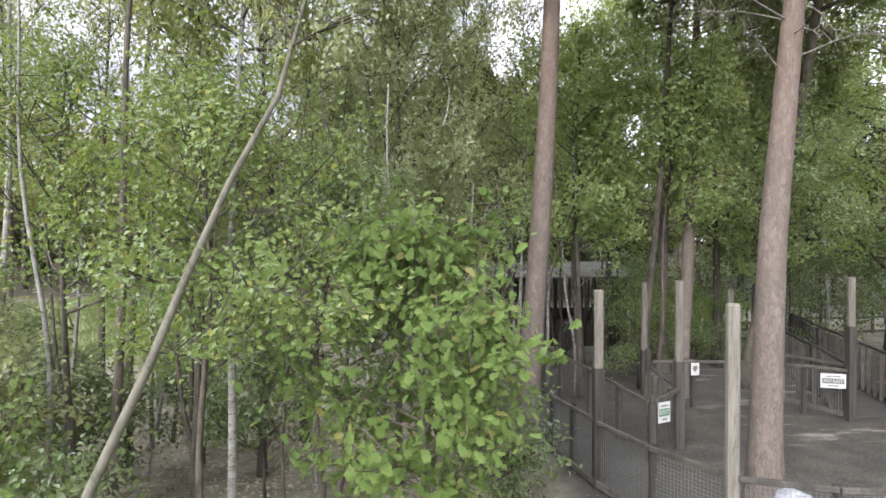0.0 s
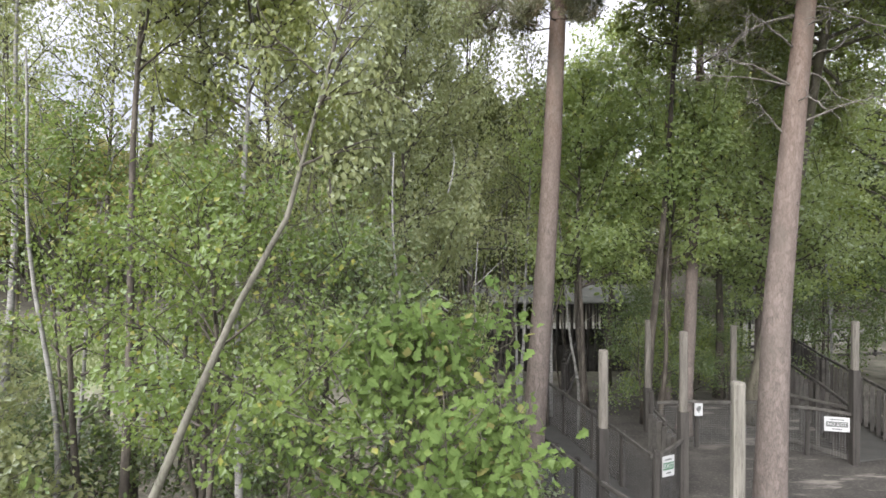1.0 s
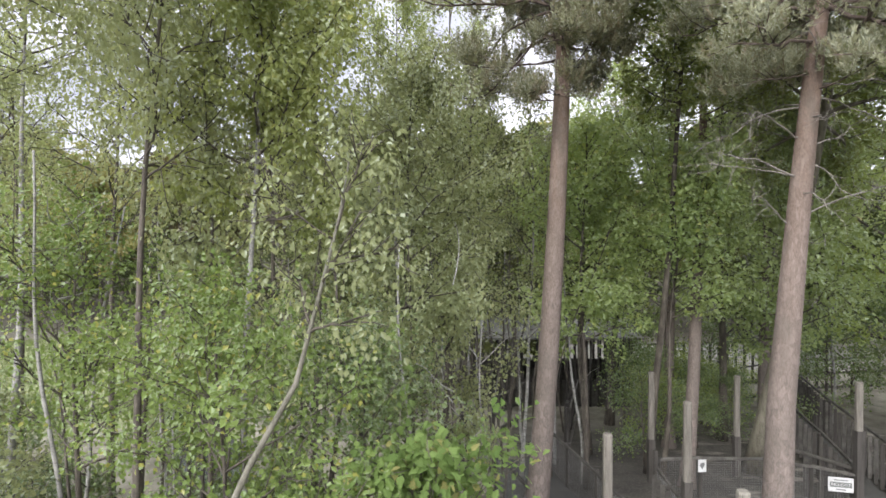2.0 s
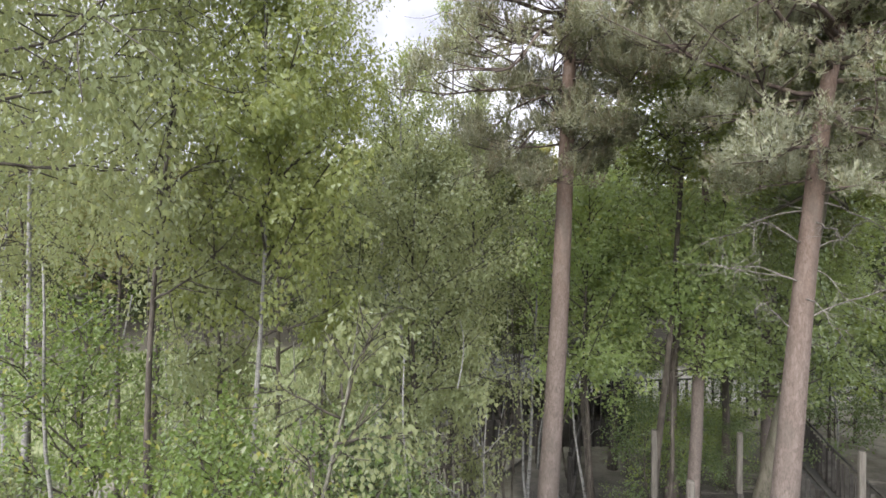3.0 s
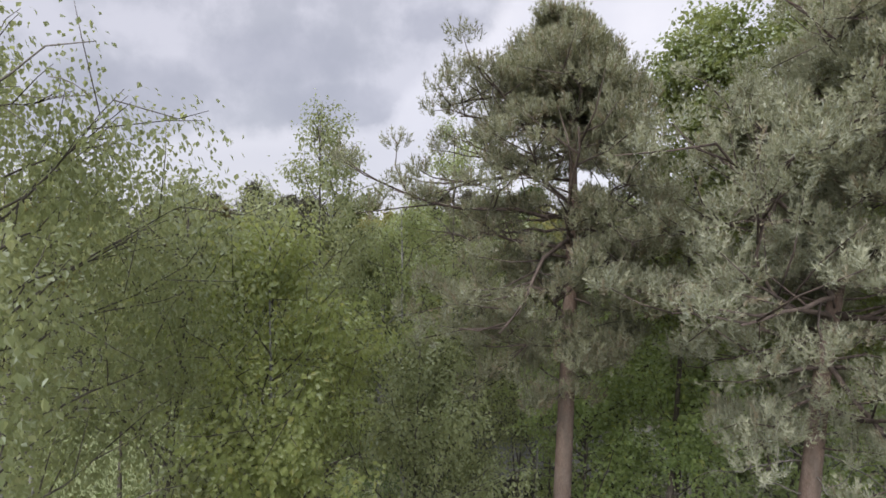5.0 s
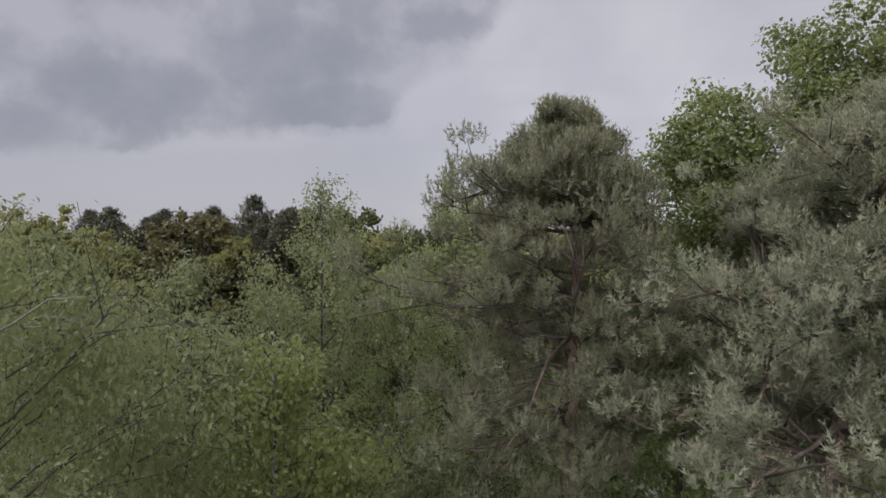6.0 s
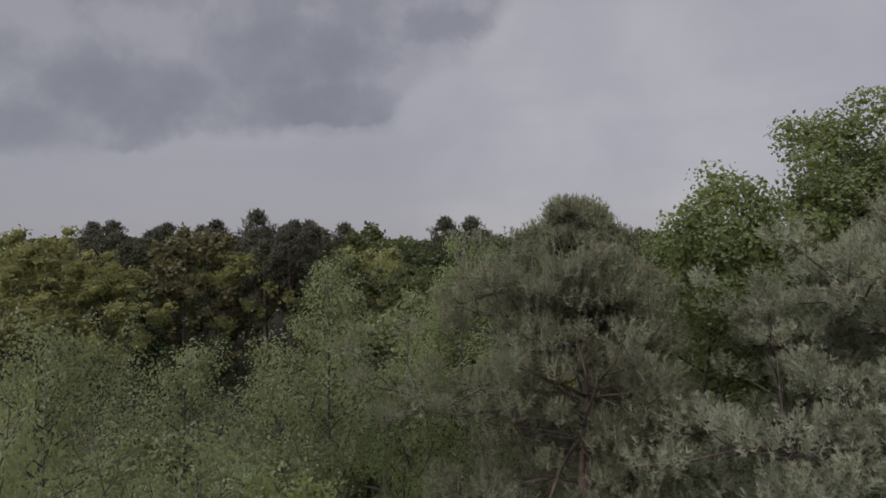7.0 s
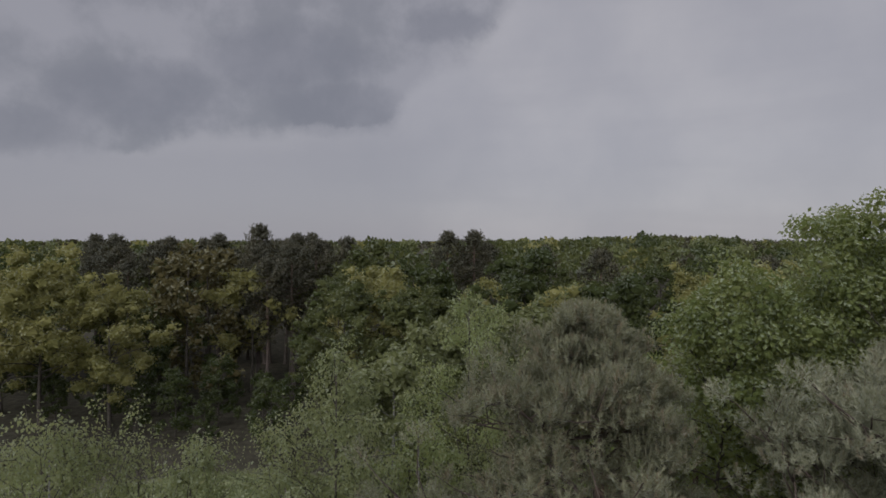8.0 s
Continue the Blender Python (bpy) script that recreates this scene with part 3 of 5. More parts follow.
def pine(name, label, foot, stem, radius, bark, needle, seed, whorls, tufts=9, tuft=(TUFT, TUFT_F), size=0.17, candles=0.25, dead=(), bare=(), taper=0.5, pad=0.5, sub=7, spray=0.25, skew=(0.0, 0.0), group=""):
    """A Scots pine. whorls: height, branch length, number of branches, lift. dead: height, azimuth, length, droop. skew: the side to which the crown reaches further, and how much."""
    r = np.random.default_rng(seed)
    foot = np.array(foot, float)
    line = np.array(stem, float) - foot
    wood, snags, boughs, sprigs = Geo(), [], [], Geo()
    top = line[-1, 2]
    fine = np.array([along(line, q) for q in np.linspace(0, 1, 26)])
    s = fine[:, 2] / top
    wood.tube(fine, radius * (1 - taper * s - (0.92 - taper) * np.clip((s - 0.6) / 0.4, 0, 1) ** 1.3) * (1 + 0.35 * np.exp(-s * 30)), 14)
    at_z = lambda z: np.array([np.interp(z, fine[:, 2], fine[:, k]) for k in range(3)])
    pos, axis, mids, rads = [], [], [], []
    turn = r.uniform(0, 6.28)
    for z, ln, n, lift in whorls:
        turn += 0.9
        for i in range(n):
            az = turn + i * 6.283 / n + r.normal(0, 0.25)
            blen = ln * (r.uniform(0.78, 1.1) if ln > 1.3 else r.uniform(0.65, 1.35)) * (1 + skew[1] * math.cos(az - skew[0]))
            br = wander(r, at_z(z + r.normal(0, 0.11)), (math.cos(az), math.sin(az), lift + r.normal(0, 0.1)), blen, 7, 0.13 if ln < 1.5 else 0.21, 0.1)
            rad = 0.008 + 0.019 * min(1.0, blen / 2) + 0.012 * max(0.0, min(1.0, blen - 1.5))
            bough = Geo() if candles else wood
            if candles:
                boughs.append(bough)
            if candles:
                bough.tube(br, rad * np.linspace(1, 0.3, 8), 5)
            else:
                bough.tube(br[[0, 3, 7]], rad * np.array((1, 0.7, 0.3)), 3)
            for k in range(sub):
                lo = 0.3 if blen < 1.3 else 0.4
                e = lo + (1 - lo) * (k + r.uniform(0.2, 1)) / sub
                d = unit(br[-1] - br[0]) * 0.7 + r.normal(0, 0.6, 3) * (1, 1, 0.25) + (0, 0, 0.1)
                tw = wander(r, along(br, e), d, pad * blen * r.uniform(0.45, 0.95) * (1.15 - 0.4 * e) + 0.1, 4, 0.22, 0.3)
                if candles:
                    sprigs.tube(tw[[0, 2, 4]], np.linspace(0.4, 0.16, 3) * rad, 3)
                # a rounded spray of shoots round the twig's end
                c, rr = along(tw, r.uniform(0.75, 1.0)), spray * r.uniform(0.7, 1.25)
                mids.append(c)
                rads.append(rr)
                k_up = unit(r.normal(0, 1, (tufts, 3)) + (0, 0, 0.55))
                pos.append(c + k_up * (rr, rr, rr * 0.55) * r.uniform(0.6, 1.05, (tufts, 1)))
                axis.append(k_up * 0.7 + (0, 0, 0.95) + r.normal(0, 0.2, (tufts, 3)))
    for z, az, ln, droop in dead:
        br = wander(r, at_z(z), (math.cos(az), math.sin(az), 0.15), ln, 9, 0.24, -droop)
        snag = Geo()
        snags.append(snag)
        snag.tube(br, 0.010 * min(1.4, 0.5 + ln / 2) * np.linspace(1, 0.22, 10), 6)
        for k in range(int(5 + ln * 7)):
            d = unit(br[-1] - br[0]) * 0.5 + r.normal(0, 0.7, 3)
            tw = wander(r, along(br, r.uniform(0.3, 1)), d, ln * r.uniform(0.12, 0.4), 4, 0.3)
            snag.tube(tw, 0.0038 * np.linspace(1, 0.3, 5), 4)
    for z, az, ln, droop in bare:   # dark leafless limbs under the crown, much forked
        br = wander(r, at_z(z), (math.cos(az), math.sin(az), 0.12), ln, 11, 0.27, -droop)
        bough = Geo()
        boughs.append(bough)
        bough.tube(br, (0.010 + 0.010 * ln) * np.linspace(1, 0.18, 12), 6)
        for k in range(int(ln * 9)):
            d = unit(br[-1] - br[0]) * 0.8 + r.normal(0, 0.6, 3) * (1, 1, 0.6)
            sprigs.tube(wander(r, along(br, r.uniform(0.25, 1)), d, ln * r.uniform(0.12, 0.32), 4, 0.25), 0.006 * np.linspace(1, 0.3, 5), 3)
    pos, axis = np.concatenate(pos), unit(np.concatenate(axis))
    n = len(pos)
    fol = Geo()
    fol.scatter(*tuft, pos, axis, r.normal(0, 1, (n, 3)), size * r.uniform(0.75, 1.25, n))
    if not candles:
        leaf_masses(fol, r, np.array(mids), np.array(rads), 0.27)
    tree = thing(name, label, "tree", foot, group)
    part("trunk", wood, bark, tree, smooth=True)
    for b in boughs:
        part("branch", b, M_LIMB, tree, smooth=True)
    if sprigs.v:
        tagged(part("brushwood", sprigs, M_LIMB, tree, smooth=True), kind="stuff")
    tagged(part("needles", fol, needle, tree), kind="stuff")
    for snag in snags:
        part("dead_branch", snag, M_DEAD, tree, "bare grey dead branch", smooth=True)
    if candles:
        k = r.uniform(0, 1, n) < candles
        can = Geo()
        can.scatter([(-0.1, 0, 0), (0.5, 0.06, 0), (0.5, -0.03, 0.052), (0.5, -0.03, -0.052), (1.0, 0, 0)],
                    [(0, 1, 2), (0, 2, 3), (0, 3, 1), (4, 2, 1), (4, 3, 2), (4, 1, 3)],
                    pos[k] + axis[k] * 0.05, axis[k] * 0.35 + (0, 0, 1.0) + r.normal(0, 0.08, (k.sum(), 3)), r.normal(0, 1, (k.sum(), 3)), r.uniform(0.09, 0.19, k.sum()))
        tagged(part("young_growth", can, M_CANDLE, tree, "pale upright new shoots"), kind="stuff")
    return tree

# ---------------------------------------------------------------- ground and water


def step(x, lo, hi):
    t = np.clip((np.asarray(x, float) - lo) / (hi - lo), 0, 1)
    return t * t * (3 - 2 * t)


def ground_z(x, y):
    """Yard level is 0; the wood floor lies lower beside the walkway; a ditch; a far rise."""
    x, y = np.asarray(x, float), np.asarray(y, float)
    z = -0.45 * step(-x, -1.55, -0.5) * step(-y, -17, -12)
    z = z + 0.06 * np.sin(x * 0.9 + 1.3 * np.sin(y * 0.5)) * np.sin(y * 0.7) * step(-x, -1.4, 0.5)
    t = np.clip(((x + 5.8) * -3.4 + (y - 14.4) * 6.0) / (3.4 ** 2 + 6.0 ** 2), 0, 1)
    d = np.hypot(x + 5.8 + 3.4 * t, y - 14.4 - 6.0 * t)
    z = z - 0.75 * step(-d, -1.35, -0.75)
    z = z + 1.2 * step(y, 90, 260) + 2.6 * step(y, 80, 160) * np.exp(-((x / np.maximum(y, 60.0) - 0.36) / 0.16) ** 2) + 1.2 * step(y, 150, 400) * np.sin(x / 90.0 + 1.0)
    return z


def spaced(lo, hi, fine_lo, fine_hi, fine, grow=1.18):
    a = list(np.arange(fine_lo, fine_hi + fine, fine))
    s = fine
    while a[-1] < hi:
        s *= grow
        a.append(a[-1] + s)
    s = fine
    while a[0] > lo:
        s *= grow
        a.insert(0, a[0] - s)
    return np.array(a)


gx, gy = spaced(-3200, 3200, -14, 14, 0.3), spaced(-400, 3600, 2, 26, 0.3)
X, Y = np.meshgrid(gx, gy, indexing="ij")
ground_geo = Geo()
i, j = np.meshgrid(np.arange(len(gx) - 1), np.arange(len(gy) - 1), indexing="ij")
k = len(gy)
ground_geo.add(np.stack([X, Y, ground_z(X, Y)], -1), np.stack([i * k + j, (i + 1) * k + j, (i + 1) * k + j + 1, i * k + j + 1], -1).reshape(-1, 4))
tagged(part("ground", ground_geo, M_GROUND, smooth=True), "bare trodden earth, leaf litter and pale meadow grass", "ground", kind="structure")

water_geo = Geo()
ang = np.linspace(0, 2 * np.pi, 28, endpoint=False)
loop = np.stack([-7.5 + 0.9 * np.cos(ang) - 2.0 * np.sin(ang), 17.4 + 0.5 * np.cos(ang) + 3.5 * np.sin(ang), 0 * ang - 0.66], 1)
water_geo.add(loop, np.arange(28)[None])
tagged(part("water", water_geo, M_WATER), "dark still water in a narrow ditch", "water", kind="structure")


def path_sheet(name, label, left, right):
    """A trodden strip between two lines of points, a few centimetres thick."""
    geo = Geo()
    n = len(left)
    v = [(x, y, 0.022) for x, y in left] + [(x, y, 0.022) for x, y in right] + [(x, y, -0.06) for x, y in left] + [(x, y, -0.06) for x, y in right]
    q = [(i, n + i, n + i + 1, i + 1) for i in range(n - 1)] + [(i, i + 1, 2 * n + i + 1, 2 * n + i) for i in range(n - 1)]
    q += [(n + i, 3 * n + i, 3 * n + i + 1, n + i + 1) for i in range(n - 1)] + [(0, 2 * n, 3 * n, n), (n - 1, 2 * n - 1, 4 * n - 1, 3 * n - 1)]
    geo.add(v, q)
    return tagged(part(name, geo, M_DECK), label, "path", kind="structure")


path_sheet("pavement", "grey grit walkway between wire fences", [(0.85, 13.6), (1.45, 10.0), (1.74, 9.0), (2.1, 7.73), (2.45, 6.7), (2.95, 5.95), (3.85, 5.7)],
           [(2.15, 13.9), (2.75, 10.8), (2.95, 9.6), (3.1, 8.5), (3.5, 8.2), (4.6, 7.6), (5.2, 6.6)])
path_sheet("pavement", "grey grit ramp between slatted rails", [(7.62, 10.7), (8.2, 12.7), (8.75, 14.7), (9.5, 17.4)], [(8.75, 11.0), (9.3, 13.0), (9.95, 15.2), (10.9, 18.0)])


# ---------------------------------------------------------------- fences


def wire_net(a, b, z0, z1, cell=0.045, wire=0.0029):
    """Welded wire net between two points of the plan."""
    geo = Geo()
    a, b = np.array((*a, 0.0)), np.array((*b, 0.0))
    d = b - a
    n = np.linalg.norm(d)
    x = d / n
    y = np.cross((0, 0, 1), x)
    for s in np.arange(cell / 2, n, cell):
        p = a + x * s
        v = [p + (0, 0, z) + o * wire for z in (z0, z1) for o in (x * 0.6 - y * 0.35, -x * 0.6 - y * 0.35, y * 0.7)]
        geo.add(v, [(0, 1, 4, 3), (1, 2, 5, 4), (2, 0, 3, 5)])
    for z in np.arange(z0, z1, cell):
        up = np.array((0, 0, 1.0))
        v = [p + (0, 0, z) + o * wire for p in (a, b) for o in (up * 0.6 - y * 0.35, -up * 0.6 - y * 0.35, y * 0.7)]
        geo.add(v, [(0, 1, 4, 3), (1, 2, 5, 4), (2, 0, 3, 5)])
    return geo


def post_geo(h, w, foot=-0.3, lean=(0, 0)):
    """A round-edged post with a slightly chamfered head; local, foot at the origin."""
    geo = Geo()
    e = w * 0.22
    prof = np.array([(w / 2 - e, -w / 2), (w / 2, -w / 2 + e), (w / 2, w / 2 - e), (w / 2 - e, w / 2), (-w / 2 + e, w / 2), (-w / 2, w / 2 - e), (-w / 2, -w / 2 + e), (-w / 2 + e, -w / 2)])
    zs = [(foot, 1), (h * 0.3, 1.02), (h * 0.65, 0.985), (h - 0.02, 0.97), (h, 0.82)]
    v = [(px * s + lean[0] * z, py * s + lean[1] * z, z) for z, s in zs for px, py in prof]
    q = [(r * 8 + i, r * 8 + (i + 1) % 8, r * 8 + 8 + (i + 1) % 8, r * 8 + 8 + i) for r in range(4) for i in range(8)]
    geo.add(v, q, [tuple(range(32, 40))])
    return geo


def fence(label, pts, height, low=0.06, net=True, post_h=None, post_w=0.085, slats=0.0, rail=M_WOOD_RAIL, foot=-0.7, mid_rail=False, kick=False, group="yard fences"):
    """Posts at pts with rails between; net: wire between the rails; slats: their spacing."""
    fen = thing("fence", label, "fence", (*pts[0], 0), group)
    o = np.array((*pts[0], 0))
    for k, p in enumerate(pts):
        h = height + 0.03 if post_h is None else post_h[k]
        if h:
            post = part("post", post_geo(h, post_w, foot, (rng.normal(0, 0.006), rng.normal(0, 0.006))), M_WOOD_DARK, fen)
            post.location = (p[0] - o[0], p[1] - o[1], 0)
    for a, b in zip(pts[:-1], pts[1:]):
        a3, b3 = np.array((*a, 0.0)) - o, np.array((*b, 0.0)) - o
        out = np.cross(unit(b3 - a3), (0, 0, 1)) * 0.06
        for z, w, d in [(height, 0.045, 0.06)] + ([(low + 0.03, 0.045, 0.09)] if kick or not net else []) + ([(height * 0.55, 0.04, 0.08)] if mid_rail else []):
            geo = Geo()
            board(geo, a3 + out + (0, 0, z + rng.normal(0, 0.008)), b3 + out + (0, 0, z + rng.normal(0, 0.008)), w, d)
            part("rail", geo, rail, fen)
        if net:
            part("wire_net", wire_net((a3 + out * 0.3)[:2], (b3 + out * 0.3)[:2], low, height), M_WIRE, fen, "galvanised welded wire net")
        if slats:
            n = np.linalg.norm(b3 - a3)
            for s in np.arange(slats / 2, n, slats):
                p = a3 + unit(b3 - a3) * s - out * 0.9
                geo = Geo()
                board(geo, p + (0, 0, low + rng.uniform(-0.02, 0.02)), p + (0, 0, height + rng.uniform(-0.03, 0.01)), 0.022, 0.09)
                part("slat", geo, M_WOOD_DARK if rng.uniform() < 0.55 else M_WOOD_RAIL, fen)
    return fen


fence("dark timber walkway fence with wire net", [(0.95, 11.9), (1.38, 10.2), (1.72, 9.0), (1.9, 8.4), (2.08, 7.73), (2.45, 6.7), (2.92, 5.98)], 0.92, post_h=[0.95, 0.95, 0.95, 0.95, 0, 0.95, 0], kick=True)
fence("wire net fence on dark posts across the walkway", [(2.3, 13.2), (2.5, 12.2), (2.75, 10.8), (2.93, 9.6), (3.1, 8.55)], 0.93)
fence("short wire net panel carrying a green sign", [(3.12, 8.55), (3.72, 9.2)], 0.95, post_h=[1.0, 0])
fence("dark slatted fence with a sloping top rail", [(3.75, 9.25), (3.8, 10.05), (3.86, 10.85)], 0.92, post_h=[1.45, 0.95, 1.3], slats=0.26)
fence("wire net fence round the trodden yard", [(3.9, 10.95), (4.1, 11.42), (5.0, 11.52), (6.35, 11.45), (6.95, 11.1), (7.5, 10.68)], 0.93, post_h=[0, 0.95, 0.95, 0.95, 0.95, 0])
fence("dark slatted rail of the ramp behind the net", [(6.9, 12.0), (7.55, 10.8), (8.15, 12.7), (8.7, 14.7), (9.4, 17.4)], 1.0, net=False, slats=0.31, post_h=[0.9, 1.02, 1.02, 1.02, 1.02])
fence("slatted timber rail along the ramp", [(8.35, 9.4), (8.8, 11.0), (9.35, 13.0), (10.0, 15.2), (11.0, 18.2)], 1.02, slats=0.3, net=False)
fence("low wire net fence beside the pine", [(3.02, 5.88), (3.86, 5.62), (4.9, 5.55), (6.2, 5.6)], 0.9, post_h=[0, 0.93, 0.93, 0.93])
fence("dark post and rail fence in the wood behind", [(6.6, 17.2), (8.8, 18.6), (10.8, 19.6), (13.0, 20.4), (15.5, 20.8), (18.0, 21.5)], 1.1, net=False, mid_rail=True)
fence("dark post and rail fence in the wood behind", [(9.4, 9.0), (10.6, 11.5), (12.0, 14.0), (13.8, 16.4)], 1.05, net=False, mid_rail=True)
fence("dark timber rail beside the hut path", [(0.3, 14.2), (1.2, 15.6), (2.2, 17.2)], 1.0, net=False, mid_rail=True)
fence("dark timber rail beside the hut path", [(3.0, 14.6), (3.4, 16.0), (3.9, 17.6)], 1.0, net=False, slats=0.3)
fence("dark timber rail fence at the back of the wood", [(6.3, 20.4), (9.0, 20.8), (12.2, 21.3)], 1.6, net=False, slats=0.34)

# tall posts that stand up from the fences
for label, x, y, h, w, dark_to, mat in (("tall weathered post, dark below the rail", 2.08, 7.7, 2.66, 0.12, 1.62, M_WOOD), ("tall weathered square post", 4.37, 12.5, 2.42, 0.125, 0.95, M_WOOD),
                               ("tall weathered square post at a fence corner", 3.77, 9.19, 2.68, 0.12, 1.4, M_WOOD), ("tall pale split post with worn dark foot", 2.97, 5.9, 2.67, 0.125, 0, M_WOOD_PALE),
                               ("tall weathered post at a fence corner", 7.52, 10.62, 2.65, 0.12, 1.75, M_WOOD), ("tall weathered square post", 6.4, 12.85, 2.25, 0.12, 0.9, M_WOOD)):
    tall = thing("tall_post", label, "post", (x, y, 0), "tall posts")
    part("shaft", post_geo(h, w, -0.3), mat, tall)
    if mat is M_WOOD:
        sleeve = Geo()
        board(sleeve, (0.0, 0.0, -0.35), (0.0, 0.0, dark_to), w * 1.14, w * 1.14)
        part("post_sleeve", sleeve, M_WOOD_DARK, tall, "dark stained lower post")

# ---------------------------------------------------------------- signs


def sign(label, at, size, turn, band, words, kind):
    s = thing("sign", label, "sign", at, "yard signs")
    s.rotation_euler = (0, 0, turn)
    w, h = size
    geo = Geo()
    board(geo, (-w / 2, 0, 0), (w / 2, 0, 0), 0.008, h, 0.002)
    panel = part("panel", geo, M_SIGN, s)
    if kind == "arrow":
        geo = Geo()
        geo.add([(-0.05, -0.007, 0.0), (0.05, -0.007, 0.02), (0.0, -0.007, -0.07), (-0.03, -0.007, 0.06), (0.04, -0.007, 0.07)], [(0, 2, 1), (0, 1, 4), (0, 4, 3)])
        part("symbol", geo, M_SIGN_GREY, panel)
    else:
        geo = Geo()
        geo.box((0, -0.0055, 0), (w * 0.86, 0.003, h * 0.36))
        part("band", geo, band, panel)
        for z, k in ((h * 0.32, 0.55), (-h * 0.33, 0.4)):
            geo = Geo()
            geo.box((0, -0.0055, z), (w * k, 0.003, h * 0.07))
            part("print_bar", geo, M_SIGN_GREY, panel)
        txt = bpy.data.curves.new("lettering", "FONT")
        txt.body, txt.size, txt.align_x, txt.align_y, txt.extrude = words, h * 0.3, "CENTER", "CENTER", 0.001
        txt.materials.append(M_SIGN)
        t = new("lettering", txt)
        t.parent = panel
        t.location, t.rotation_euler = (0, -0.0085, 0), (radians(90), 0, 0)
    return s


sign("white sign board with a dark band reading no exit", (7.24, 10.68, 0.72), (0.42, 0.27), radians(-14), M_SIGN_GREY, "NO EXIT", "band")
sign("white sign board with a green exit band on wire net", (3.3, 8.58, 0.76), (0.24, 0.31), radians(26), M_SIGN_GREEN, "EXIT", "band")
sign("small white notice with a dark symbol on the net fence", (5.0, 11.42, 0.78), (0.17, 0.25), radians(4), M_SIGN_GREY, "", "arrow")

# ---------------------------------------------------------------- timber hut among the birches
hut = thing("hut", "low timber hut with grey felt roof and dark upright poles", "hut", (3.4, 20.0, 0))
HW, HD, HH = 2.4, 1.7, 2.15
for sx, sy, tx, ty in ((-1, -1, 1, -1), (1, -1, 1, 1), (1, 1, -1, 1), (-1, 1, -1, -1)):
    a, b = np.array((sx * HW, sy * HD, 0)), np.array((tx * HW, ty * HD, 0))
    geo = Geo()
    board(geo, a + (0, 0, 0.42), b + (0, 0, 0.42), 0.04, 0.84)
    part("wall", geo, M_WOOD_RAIL, hut)
    n = int(np.linalg.norm(b - a) / 0.24)
    for q in range(n):
        p = a + (b - a) * (q + 0.5) / n
        geo = Geo()
        geo.tube([p * 1.02 + (0, 0, -0.1), p * 1.02 + (rng.normal(0, 0.01), 0, HH)], (0.038, 0.032), 7)
        part("pole", geo, M_WOOD_DARK, hut, smooth=True)
roof = Geo()
for sgn in (-1, 1):
    n, mid, ax = beam_axes((-HW - 0.3, 0, 0), (HW + 0.3, 0, 0))
    v = [(x, y, z + dz) for dz in (0, 0.05) for x in (-HW - 0.3, HW + 0.3) for y, z in ((0, HH + 0.42), (sgn * (HD + 0.3), HH + 0.02))]
    roof.add(v, [(4, 5, 7, 6), (0, 2, 3, 1), (1, 3, 7, 5), (0, 1, 5, 4), (2, 6, 7, 3), (0, 4, 6, 2)])
roof_ob = part("roof", roof, M_ROOF, hut)
for k in range(7):
    geo = Geo()
    x = -HW - 0.2 + k * (2 * HW + 0.4) / 6
    board(geo, (x, -HD - 0.28, HH + 0.0), (x, HD + 0.28, HH + 0.0), 0.05, 0.07)
    part("rafter", geo, M_WOOD_DARK, roof_ob)

# pale plastic sack left beside the pine
sack = Geo()
for n, (z, rx, ry) in enumerate(((0, 0.20, 0.17), (0.18, 0.235, 0.2), (0.4, 0.22, 0.185), (0.55, 0.17, 0.14), (0.6, 0.06, 0.05))):
    th = np.arange(14) * 2 * np.pi / 14
    k = 1 + 0.09 * np.sin(th * 3 + n) + rng.normal(0, 0.025, 14)
    sack.add(np.stack([rx * k * np.cos(th), ry * k * np.sin(th), np.full(14, z) + 0.02 * np.sin(th * 2 + n)], 1))
sack.f = [np.array([(r * 14 + i, r * 14 + (i + 1) % 14, r * 14 + 14 + (i + 1) % 14, r * 14 + 14 + i) for r in range(4) for i in range(14)]), np.arange(56, 70)[None], np.arange(13, -1, -1)[None]]
sack_ob = tagged(part("sack", sack, M_PLASTIC, smooth=True), "pale blue-white plastic sack beside the pine foot", "sack")
sack_ob.location = (3.78, 6.2, 0.02)

